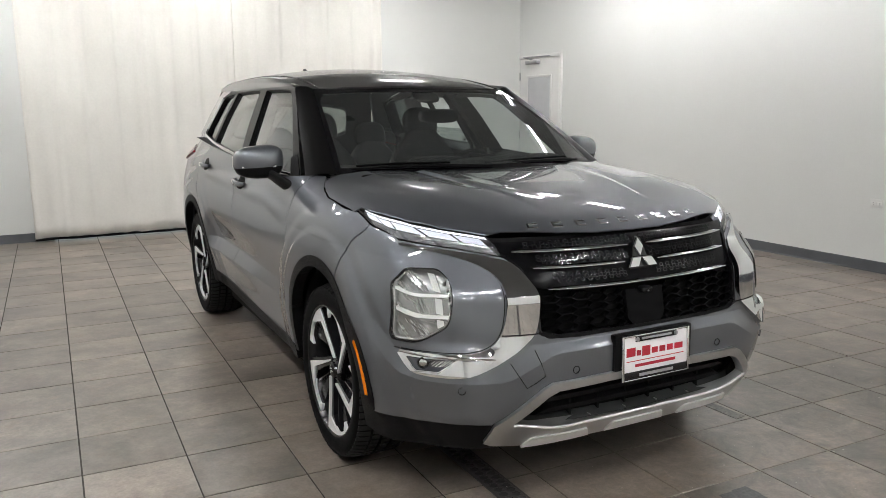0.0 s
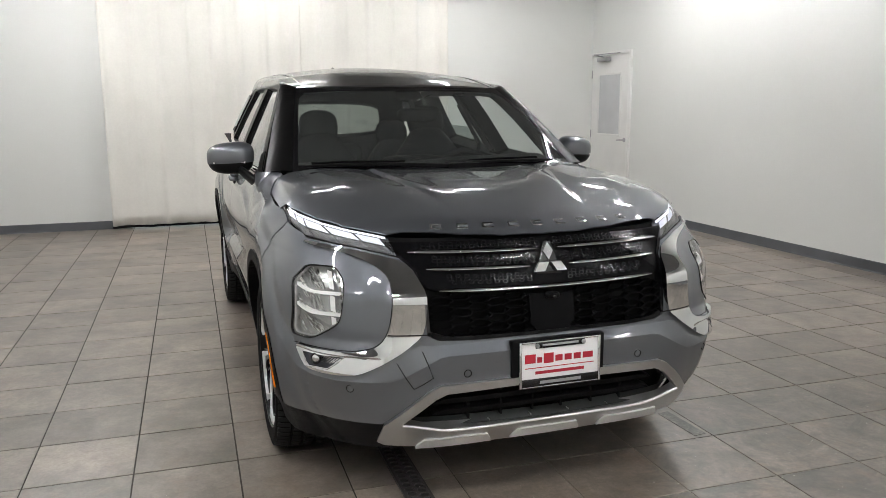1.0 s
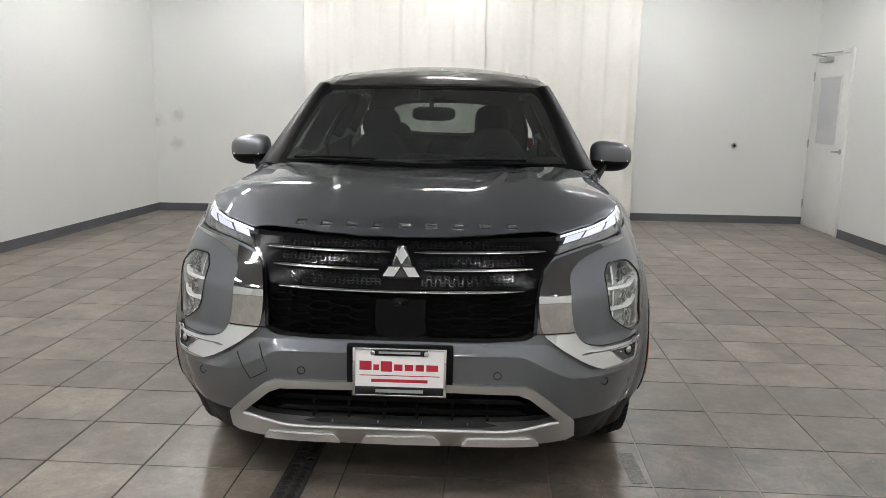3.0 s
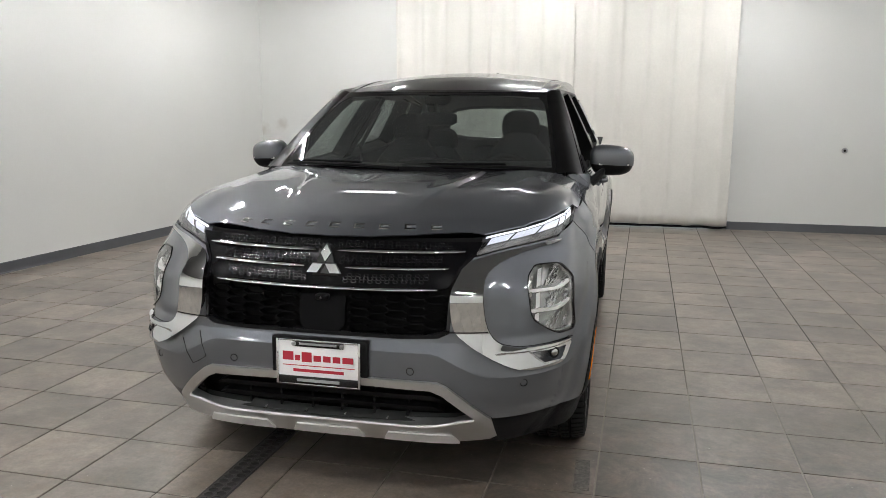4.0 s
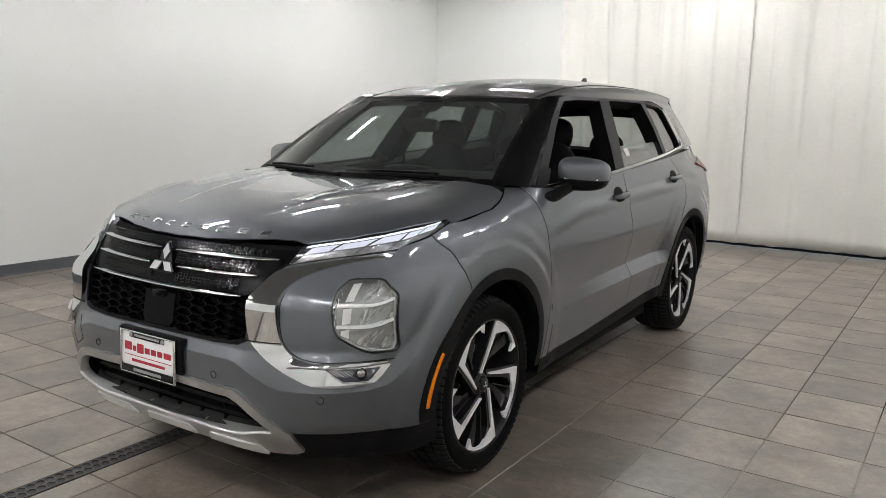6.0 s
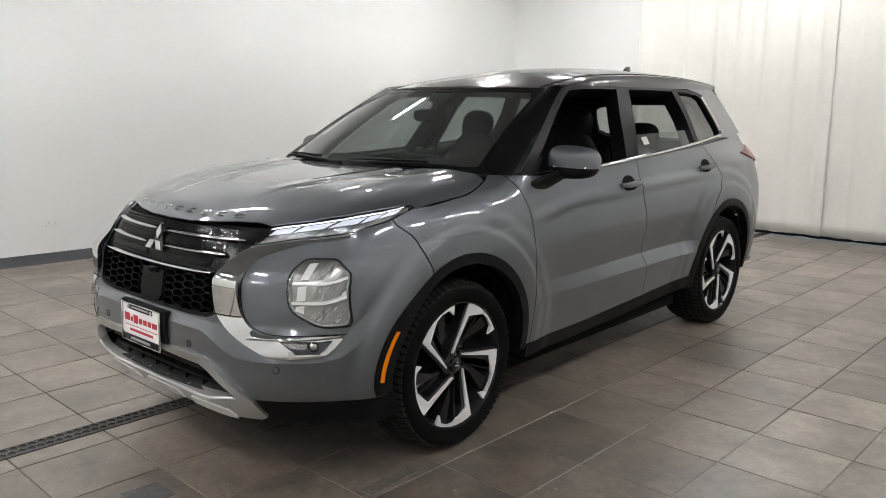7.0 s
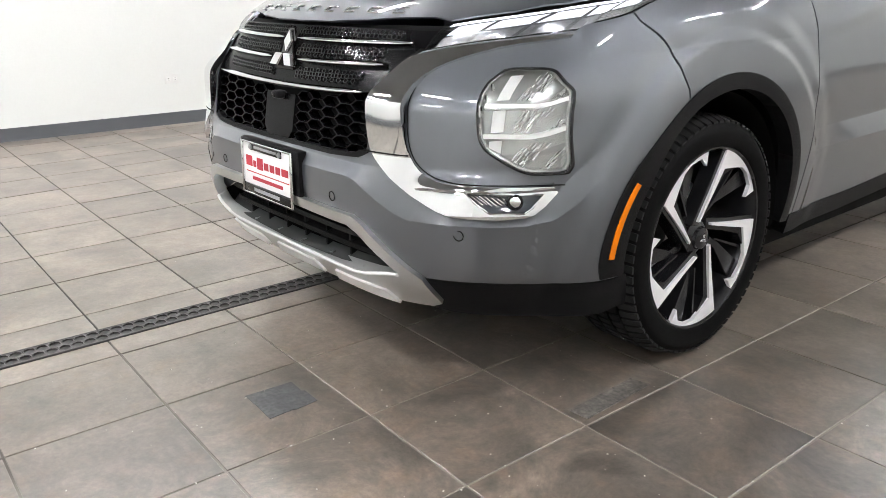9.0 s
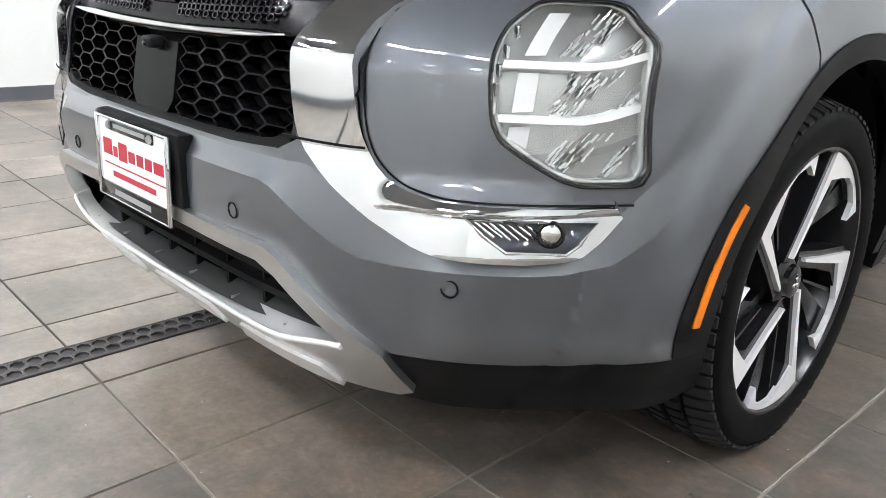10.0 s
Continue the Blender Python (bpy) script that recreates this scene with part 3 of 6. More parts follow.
_t = [k / 4000 for k in range(4001)]
_a = [math.sin(radians(90) * t**2.2) ** 0.4 for t in _t]
_b = [math.cos(radians(90) * t**2.2) for t in _t]
_u = [0.0]
for k in range(4000):
    _u.append(_u[-1] + math.hypot(0.93 * (_a[k + 1] - _a[k]), 0.95 * (_b[k + 1] - _b[k])))
BEND = _u[-1]                       # arc length from the nose to the front axle
_a2 = _a[::-1]
_u2 = [0.0]
for k in range(4000):
    _u2.append(_u2[-1] + math.hypot(0.93 * (_a[3999 - k] - _a[4000 - k]), 0.54 * (_b[3999 - k] - _b[4000 - k])))
BACK = _u2[-1]
_a, _a2, _b, _u, _u2 = (np.array(q) for q in (_a, _a2, _b, _u, _u2))
_b2, _c = _b[::-1].copy(), 1 - _b


def ux(x):
    """Way round the body, from the nose, to a place x across its front."""
    return math.copysign(float(np.interp(abs(x) / 0.93, _a, _u)), x)


def uy(y):
    """The same, to a place y along its side."""
    if y < 0:
        return float(np.interp(1 - min(1.0, -y / 0.945), _c, _u))
    return BEND + y


def crest(x, y):
    return CREST(y - 0.32 * x * x * smooth(-0.2, -0.7, y))


FLARE = 0.030


def arch_bulge(y, z):
    d = 0.0
    for cy in (0.008, AXLE + 0.02):
        r = math.hypot(y - cy, z - 0.375)
        d += 0.008 * smooth(0.70, 0.635, r) + 0.008 * smooth(0.605, 0.565, r)
    d += FLARE * smooth(0.63, 0.49, math.hypot(y - 0.008, z - 0.375)) * smooth(-0.10, -0.42, y)
    return d


# the bumper stands out below LOW_X; between it and HIGH_X the surface slopes
LOW_X = ((0.0, 0.622), (0.40, 0.622), (0.43, 0.616), (0.506, 0.575), (0.558, 0.547), (0.593, 0.535), (0.640, 0.532), (0.744, 0.531), (0.795, 0.530), (0.822, 0.541), (0.845, 0.578), (0.864, 0.635), (0.9, 0.75))
HIGH_X = ((0.0, 0.655), (0.44, 0.656), (0.484, 0.658), (0.513, 0.652), (0.563, 0.630), (0.632, 0.588), (0.674, 0.565), (0.74, 0.559), (0.793, 0.555), (0.811, 0.566), (0.836, 0.626), (0.85, 0.66), (0.9, 0.78))


def ledge(x, z):
    """How far the bumper stands out, 0 to 1."""
    x = abs(x)
    lo, hi = (float(np.interp(x, [p[0] for p in line], [p[1] for p in line])) for line in (LOW_X, HIGH_X))
    return min(1.0, max(0.0, (hi - z) / (hi - lo))) * smooth(0.885, 0.845, x)


def skin(u, z, off=0.0, stand=0.017):
    """The body's side, nose and tail: u round it, z up; off stands out from it."""
    side, w = math.copysign(1, u), abs(u)
    if w <= BEND:
        a, b = float(np.interp(w, _u, _a)), float(np.interp(w, _u, _b))
        f = FRONT(min(z, 1.02))
        x, y = WIDTH(z) * a, -f * b
        y += 0.23 * smooth(0.80, 0.985, z) * x * x * b
        out = stand * ledge(x, z)
        out -= 0.020 * smooth(0.57, 0.67, abs(x)) * smooth(0.83, 0.74, abs(x)) * smooth(0.61, 0.67, z) * smooth(1.0, 0.86, z)
        nx, ny = a**4 / 0.93, -b / 0.95 * 0.9
        n = math.hypot(nx, ny)
        k = smooth(0.60, 0.84, abs(x)) * smooth(-0.22, -0.46, y) * smooth(0.27, 0.42, z)     # fuller corner round the lamp
        x, y = x + nx / n * (out + off) + 0.020 * k, y + ny / n * (out + off) - 0.040 * k
    elif w <= BEND + TAIL:
        y = w - BEND
        x = WIDTH(z) * (1 - 0.02 * smooth(2.9, 3.3, y)) - 0.05 * smooth(1.08, 1.22, z) * max(0.0, (y - 2.2) / 0.9) ** 2 + off
        ny = 0
    else:
        q = min(w - BEND - TAIL, BACK)
        a, b = float(np.interp(q, _u2, _a2)), float(np.interp(q, _u2, _b2))
        x, y = (WIDTH(z) * 0.98 - 0.062 * smooth(1.08, 1.22, z)) * a + off * a, TAIL + REAR(z) * b + off * b
    if y > -0.66:
        x += arch_bulge(y, z)
    if y > -0.5:
        if z > SHOULDER and y < 0.62:
            c = crest(0.85, y)
            k = max(0.0, 1 - min(0.999, (z - SHOULDER) / (c - SHOULDER)) ** 2) ** (1 / SQUARE)
            t = smooth(0.3, 0.6, y)
            x = (WIDTH(SHOULDER) * (x / WIDTH(z)) * k) * (1 - t) + x * t
        s = smooth(0.45, 0.75, y) * smooth(2.32, 2.18, y)
        s *= 0.25 + 0.75 * smooth(0.5, 1.9, y)
        x -= 0.044 * s * (smooth(0.84, 0.632, z) - min(1.0, max(0.0, (0.630 - z) / 0.072))) + 0.012 * s * smooth(0.55, 0.42, z)
        x += 0.010 * smooth(0.35, 0.8, y) * smooth(2.9, 2.2, y) * smooth(0.05, 0.0, abs(z - 0.945 - 0.065 * smooth(0.4, 1.0, y) - 0.03 * smooth(1.0, 2.6, y)))
    return Vector((side * x, y, z))


def on_skin(off=0.0):
    return lambda u, z: skin(u, z, off)


def reach(y):
    """Half the body's width at the shoulder, at y along it."""
    if y >= 0:
        return WIDTH(SHOULDER)
    f = FRONT(SHOULDER)
    return WIDTH(SHOULDER) * max(0.02, 1 - min(1.0, (y / f)) ** 2) ** 0.2


def hood_at(x, y, off=0.0):
    r = min(0.9995, abs(x) / reach(y))
    z = SHOULDER + (crest(x, y) - SHOULDER) * (1 - r**SQUARE) ** 0.5
    # two ridges run back from the nose; the hood dips between them and steps down outside
    ridge = 0.25 + 0.13 * smooth(-0.7, 0.2, y)
    z += 0.007 * smooth(-0.70, -0.30, y) * (smooth(ridge + 0.030, ridge, abs(x)) - 0.8 * smooth(ridge, ridge - 0.11, abs(x)))
    outer = 0.60 + 0.06 * smooth(-0.6, 0.2, y)
    z += 0.006 * smooth(-0.60, -0.25, y) * smooth(outer + 0.03, outer - 0.05, abs(x)) * smooth(ridge + 0.02, ridge + 0.12, abs(x))
    return Vector((x, y, z + off))


BELT = curve((0.4, 1.132), (1.1, 1.148), (1.5, 1.168), (2.36, 1.222), (2.85, 1.262), (3.2, 1.28))


def glass_side(y, z, off=0.0):
    """The slanting plane of the side windows."""
    h = z - 1.15
    x = 0.862 - 0.46 * h - 0.12 * h * h
    x -= 0.035 * smooth(1.2, 0.35, y) + 0.05 * max(0.0, (y - 2.2) / 0.9) ** 2
    return Vector((x + off, y, z + 0.45 * off))


ROOF = curve((0.92, 1.553), (1.1, 1.597), (1.4, 1.648), (1.8, 1.685), (2.2, 1.697), (2.7, 1.688), (3.1, 1.653), (3.35, 1.615))
FALL = curve((0.9, 0.0), (1.05, 0.01), (1.3, 0.026), (1.8, 0.046), (2.6, 0.05), (3.35, 0.04))


def roof_at(x, y, off=0.0):
    return Vector((x, y, ROOF(y - 0.36 * x * x * smooth(1.8, 1.0, y)) + 0.009 - 1.33 * FALL(y) * (abs(x) / 0.63) ** 2.1 + off))


def screen_at(u, v, off=0.0):
    """The windscreen: u from -1 to 1 across, v from 0 to 1 up."""
    x0, x1 = 0.725 * u, 0.588 * u
    p = Vector((x0, 0.13 + 0.42 * x0 * x0, 1.166 - 0.012 * u * u)) * (1 - v) + Vector((x1, 0.93 + 0.36 * x1 * x1, 1.553)) * v
    bow = 0.022 * math.sin(math.pi * v) + off
    return p + bow * Vector((0.25 * u, -0.45, 0.86))


def rounded(loop, r=0.25, times=2):
    """Cuts the corners of a loop."""
    for _ in range(times):
        out = []
        for i, p in enumerate(loop):
            a, c = loop[i - 1], loop[(i + 1) % len(loop)]
            out += [(p[0] + (a[0] - p[0]) * r, p[1] + (a[1] - p[1]) * r), (p[0] + (c[0] - p[0]) * r, p[1] + (c[1] - p[1]) * r)]
        loop = out
    return loop


def two(loop):
    """The outline and its mirror image across the middle, as one loop; it begins and ends in the middle."""
    return loop + [(-p[0], p[1]) for p in reversed(loop) if abs(p[0]) > 1e-6]


def mirrored(bm):
    """bm and its mirror image in one mesh."""
    other = bm.copy()
    return join(bm, flip(other))


def flip(bm):
    bmesh.ops.scale(bm, vec=(-1, 1, 1), verts=bm.verts[:])
    bmesh.ops.reverse_faces(bm, faces=bm.faces[:])
    layer = bm.verts.layers.float_vector.get("facing")
    if layer:
        for v in bm.verts:
            v[layer] = Vector((-v[layer].x, v[layer].y, v[layer].z))
    return bm


def both(name, make, material, parent, label=""):
    """One part on either side of the car."""
    a = part(name, make(), material, parent, label)
    b = part(name, flip(make()), material, parent, label)
    return a, b


def arc(cy, cz, r, a0, a1, n=24):
    return [(cy + r * math.cos(radians(a0 + (a1 - a0) * k / n)), cz + r * math.sin(radians(a0 + (a1 - a0) * k / n))) for k in range(n + 1)]


def side(points):
    """(y, z) points as (u, z)."""
    return [(uy(y), z) for y, z in points]


def nose(points):
    """(x, z) points as (u, z)."""
    return [(ux(x * 0.93 / WIDTH(z)), z) for x, z in points]


def spread(points, d=0.013):
    """The edge beside the grille, set a finger's width outward."""
    return [(x + (d * smooth(0.75, 0.65, x) + 0.009 * smooth(0.54, 0.48, x)) * smooth(0.91, 0.83, z) * smooth(0.36, 0.43, x), z) for x, z in points]


car = tagged(empty("car"), "dark grey metallic sport utility car, lamps lit, on tiles", "car")

LAMP_TOP = [(0.548, -0.692), (0.590, -0.662), (0.678, -0.590), (0.753, -0.482), (0.788, -0.395), (0.812, -0.315), (0.821, -0.268), (0.827, -0.225)]   # upper edge of the lamp, along the hood

# painted panels -------------------------------------------------------
SEAM = [(-0.205, 1.060), (-0.05, 1.072), (0.09, 1.083), (0.175, 1.101), (0.235, 1.117), (0.285, 1.131), (0.345, 1.150)]   # hood against fender
LAMP_LOW = [(0.525, 0.938), (0.58, 0.950), (0.65, 0.963), (0.72, 0.975), (0.79, 0.987)]                          # lower edge of the headlamp
HEX = [(0.724, 0.904), (0.797, 0.904), (0.844, 0.846), (0.848, 0.653), (0.802, 0.657), (0.730, 0.724), (0.708, 0.868)]
for _ in range(3):                   # rounds its corners a little
    HEX = [(p[0] + (q[0] - p[0]) * 0.13, p[1] + (q[1] - p[1]) * 0.13) for i, p in enumerate(HEX) for q in (HEX[i - 1], HEX[(i + 1) % len(HEX)])]
lower = spread([(0.0, 0.662), (0.30, 0.664), (0.41, 0.672), (0.442, 0.69), (0.448, 0.78), (0.458, 0.84), (0.485, 0.90)]) + LAMP_LOW


def arch_edge(r, a0, a1, n=16):
    """The front arch, drawn wider towards the nose."""
    return [arc(0.008, 0.375, r + 0.012 * smooth(116, 150, a), a, a, 1)[0] for a in [a0 + (a1 - a0) * k / n for k in range(n + 1)]]


arch_f = arch_edge(0.475, 118, 180.5)
outline = two(nose(lower) + [(0.955, 0.998), (1.043, 1.010), (1.114, 1.022), (1.133, 1.002), (1.20, 0.967), (1.264, 0.931), (1.328, 0.876), (1.378, 0.828)] + side(arch_f + [(-0.464, 0.366)]) +
              nose([(0.84, 0.358), (0.79, 0.357), (0.72, 0.367), (0.606, 0.370), (0.563, 0.41), (0.486, 0.478), (0.427, 0.516), (0.0, 0.520)]))
hexu = nose(HEX)
creases = [nose(line[:-1]) for line in (LOW_X, HIGH_X)]
creases += [[(-u, z) for u, z in line] for line in creases]
bumper = part("front_bumper", panel(outline, on_skin(), (0.012, 0.011), 0.012, holes=[hexu, [(-p[0], p[1]) for p in hexu]], cuts=creases), PAINT, car)

wing = [(1.19, 1.042), (1.27, 1.057)] + side(SEAM + [(0.405, 1.152), (0.447, 1.08), (0.480, 1.0), (0.505, 0.85), (0.516, 0.6), (0.518, 0.345)] + arc(0.008, 0.375, 0.475, -5, 117, 30)) + [(1.384, 0.830), (1.334, 0.878), (1.270, 0.933), (1.206, 0.970), (1.139, 1.004), (1.121, 1.024)]
both("fender", lambda: panel(wing, on_skin(), (0.010, 0.009), 0.012), PAINT, car)
f_door = [(0.411, 1.152), (0.452, 1.08), (0.485, 1.0), (0.510, 0.85), (0.521, 0.6), (0.523, 0.335), (1.0, 0.346), (1.685, 0.370), (1.655, 0.5), (1.605, 0.72), (1.568, 0.95), (1.560, 1.05), (1.556, 1.1665), (1.1, 1.142), (0.65, 1.132)]
r_door = [(1.561, 1.167), (1.565, 1.05), (1.573, 0.95), (1.610, 0.72), (1.660, 0.5), (1.690, 0.371), (2.22, 0.40)] + arc(AXLE + 0.02, 0.375, 0.475, 177, 128, 14) + [(2.50, 0.86), (2.60, 0.95), (2.64, 1.01), (2.60, 1.09), (2.53, 1.15), (2.44, 1.2235), (2.0, 1.195)]
doors = []
for name, outl in (("front_door", f_door), ("rear_door", r_door)):
    doors.append(both(name, lambda: panel(side(outl), on_skin(), (0.035, 0.014), 0.014, cuts=[[(BEND + 0.5, z), (BEND + 2.4, z)] for z in (0.630, 0.558)]), PAINT, car))
quarter = [(2.446, 1.224), (2.536, 1.151), (2.606, 1.091), (2.646, 1.01), (2.606, 0.947), (2.507, 0.857)] + arc(AXLE + 0.02, 0.375, 0.475, 126, -2, 30) + [(3.2, 0.36)]
quarter = side(quarter) + [(BEND + TAIL + 0.25, 0.36), (BEND + TAIL + BACK - 0.64, 0.45), (BEND + TAIL + BACK - 0.66, 1.0), (BEND + TAIL + 0.26, 1.17), (BEND + TAIL + 0.13, 1.245), (BEND + 3.22, 1.29), (BEND + 2.9, 1.275), (BEND + 2.6, 1.243)]
both("rear_quarter", lambda: panel(quarter, on_skin(), (0.016, 0.012), 0.012), PAINT, car)
mid = BEND + TAIL + BACK
gate_sheet = [(mid - 0.635, 0.62), (mid - 0.65, 1.0), (mid - 0.655, 1.2), (mid, 1.2), (mid, 0.62)]
tailgate = part("tailgate", mirrored(panel(gate_sheet, on_skin(), (0.04, 0.03), 0.01)), PAINT, car)
rb = [(mid - 0.635, 0.46), (mid - 0.63, 0.61), (mid, 0.61), (mid, 0.35), (mid - 0.6, 0.36)]
part("rear_bumper", mirrored(panel(rb, on_skin(0.01), (0.04, 0.03), 0.01)), PLASTIC, car)

# hood: its sides follow the seam with the fender
edge = []
for y, z in SEAM:
    p = skin(uy(y), z)
    edge.append((p.x - 0.005, y - 0.003))
top = [(0.0, -0.805), (0.15, -0.797), (0.30, -0.767), (0.42, -0.727), (0.50, -0.70)] + LAMP_TOP
back = [(0.72, 0.30), (0.55, 0.21), (0.3, 0.125), (0.0, 0.085)]
hood = part("hood", panel(two(top + edge[:-1] + back), hood_at, (0.012, 0.025), 0.005, ref=(0, -0.2, 0.5)), PAINT, car)

# glass house ----------------------------------------------------------
F_WIN = [(0.62, 1.142), (0.68, 1.215), (0.92, 1.405), (1.06, 1.50), (1.14, 1.540), (1.30, 1.551), (1.645, 1.555), (1.555, 1.40), (1.45, 1.172), (1.1, 1.154)]
R_WIN = [(1.588, 1.186), (1.69, 1.36), (1.785, 1.555), (2.0, 1.558), (2.345, 1.553), (2.375, 1.40), (2.365, 1.238), (2.0, 1.206)]
Q_WIN = [(2.43, 1.238), (2.445, 1.40), (2.42, 1.552), (2.70, 1.535), (2.765, 1.512), (2.84, 1.33), (2.845, 1.285), (2.82, 1.268)]
frame_side = [(0.47, 1.132), (0.8, 1.136), (1.1, 1.142), (1.6, 1.168), (2.0, 1.196), (2.42, 1.224), (2.86, 1.262), (2.885, 1.29), (2.875, 1.34), (2.80, 1.53), (2.6, 1.565), (2.0, 1.578), (1.2, 1.572), (1.10, 1.558), (0.9, 1.44), (0.62, 1.237)]
both("window_surround", lambda: panel(frame_side, lambda y, z: glass_side(y, z, 0.004), (0.05, 0.03), 0.085, holes=[F_WIN, R_WIN, Q_WIN]), PILLAR, car, "black window surround and pillars")
dp = [(2.875, 1.268), (2.9, 1.255), (3.22, 1.262), (3.30, 1.275), (3.23, 1.39), (3.15, 1.505), (3.10, 1.562), (3.0, 1.585), (2.70, 1.582), (2.62, 1.568), (2.805, 1.535), (2.88, 1.345), (2.892, 1.29)]
both("rear_pillar", lambda: panel(dp, lambda y, z: glass_side(y, z, 0.006), (0.04, 0.03), 0.02), PAINT, car)


def belt_strip():
    line = [(0.60 + 2.22 * k / 30, None) for k in range(31)]
    pts = [(y, BELT(y) + 0.003) for y, _ in line] + [(2.862, 1.272), (2.878, 1.30), (2.868, 1.34), (2.84, 1.42), (2.80, 1.525)]
    b = bmesh.new()
    rows = []
    for i, (y, z) in enumerate(pts):
        y1, z1 = pts[min(i + 1, len(pts) - 1)]
        y0, z0 = pts[max(i - 1, 0)]
        d = math.hypot(y1 - y0, z1 - z0)
        ny, nz = -(z1 - z0) / d, (y1 - y0) / d
        w = 0.010 if i < 32 else 0.013
        rows.append([b.verts.new(glass_side(y + ny * k, z + nz * k, o)) for k, o in ((-w, 0.0), (-w * 0.8, 0.013), (0, 0.016), (w * 0.8, 0.013), (w, 0.0))])
    for r0, r1 in zip(rows, rows[1:]):
        for k in range(4):
            b.faces.new((r0[k], r0[k + 1], r1[k + 1], r1[k]))
    return b


both("belt_strip", belt_strip, CHROME, car, "chrome strip below the side windows")


def window(loop):
    b = panel(loop, lambda y, z: glass_side(y, z, -0.012), (0.1, 0.1), 0)
    return b


def clear(ob):
    ob.visible_shadow = True
    return ob


# the driver's side front window is down, the rear one half down; the other side is shut
half = [(1.588, 1.186), (1.660, 1.305), (2.372, 1.318), (2.365, 1.238), (2.0, 1.206)]
pane_half = clear(part("window_pane", window(half), GLASS, car, "half lowered clear window"))
part("sticker", panel([(1.735, 1.245), (1.725, 1.288), (1.795, 1.292), (1.80, 1.25)], lambda y, z: glass_side(y, z, -0.009), (0.05, 0.05), 0), PAPER, pane_half, "small white paper sticker")
clear(part("window_pane", window(Q_WIN), TINT, car, "tinted quarter window"))
for loop, m in ((F_WIN, SMOKE), (R_WIN, SMOKE), (Q_WIN, TINT)):
    clear(part("window_pane", flip(window(loop)), m, car, "closed tinted window"))


def band(rows):
    """A sheet through rows of points."""
    b = bmesh.new()
    vs = [[b.verts.new(p) for p in r] for r in rows]
    for r0, r1 in zip(vs, vs[1:]):
        for k in range(len(r0) - 1):
            b.faces.new((r0[k], r0[k + 1], r1[k + 1], r1[k]))
    return b


def screen():
    return band([[screen_at(-1 + 2 * i / 32, j / 12) for i in range(33)] for j in range(13)])


windscreen = clear(part("windscreen", screen(), GLASS, car))


def frit():
    b = bmesh.new()
    inner = [(0.955, 0.055), (0.955, 0.82), (0.91, 0.915), (0.6, 0.935), (0.0, 0.935), (-0.6, 0.935), (-0.91, 0.915), (-0.955, 0.82), (-0.955, 0.055), (-0.6, 0.045), (0.0, 0.04), (0.6, 0.045)]
    return panel([(-1, 0), (1, 0), (1, 1), (-1, 1)], lambda u, v: screen_at(u, v, 0.0015), (0.08, 0.08), 0, holes=[inner], ref=(0, 1, 1))


part("screen_border", frit(), GLOSS_BLACK, windscreen, "black printed screen border")
part("sensor_cover", pebble(0, 0, 0, 0.075, 0.06, 0.018, 0.7, m=pose(0, 0.875, 1.508, 26)), GLOSS_BLACK, windscreen)


def a_pillar():
    rows = []
    for j in range(17):
        t = j / 16
        inner = screen_at(0.985, t, 0.002)
        y = 0.43 + (1.09 - 0.43) * t
        z = 1.145 + (1.562 - 1.145) * t
        outer = glass_side(y, z, 0.004)
        m1, m2 = inner.lerp(outer, 0.35) + Vector((0.006, -0.012, 0.008)), inner.lerp(outer, 0.7) + Vector((0.008, -0.010, 0.006))
        rows.append([inner, m1, m2, outer])
    return band(rows)


both("front_pillar", a_pillar, PILLAR, car, "black windscreen pillar")

roof_edge = [(0.0, 0.925), (0.3, 0.955), (0.5, 1.012), (0.60, 1.058), (0.615, 1.10), (0.622, 1.3), (0.622, 2.2), (0.615, 2.6), (0.605, 2.9), (0.585, 3.12), (0.45, 3.20), (0.0, 3.25)]
roof = part("roof", panel(two(roof_edge), roof_at, (0.03, 0.05), 0.03, ref=(0, 2, 1)), ROOF_BLACK, car, "gloss black roof panel")


def roof_rail():
    """Painted side of the roof, rolling down to the window surround."""
    rows = []
    for j in range(41):
        y = 1.075 + (3.14 - 1.075) * j / 40
        xe = 0.600 + 0.02 * smooth(1.06, 1.3, y) - 0.03 * smooth(2.5, 3.12, y)
        a = roof_at(xe, y, 0.001)
        b = glass_side(y, 1.570, 0.005)
        m = Vector(((a.x + b.x) / 2 + 0.012, y, a.z * 0.5 + b.z * 0.5 + 0.010))
        rows.append([a.lerp(b, t) * (1 - 2 * t * (1 - t)) + m * 2 * t * (1 - t) for t in (0, 0.2, 0.4, 0.6, 0.8, 1)])
    return band(rows)


both("roof_side", roof_rail, ROOF_BLACK, car, "gloss black edge of the roof")


def ditch():
    return band([[roof_at(0.548 + 0.012 * k, 1.035 + 2.05 * j / 30, 0.0025 - (0.006 if 0 < k < 1 else 0)) for k in (0, 0.3, 0.7, 1)] for j in range(31)])


both("roof_moulding", ditch, GLOSS_BLACK, roof, "black roof moulding")


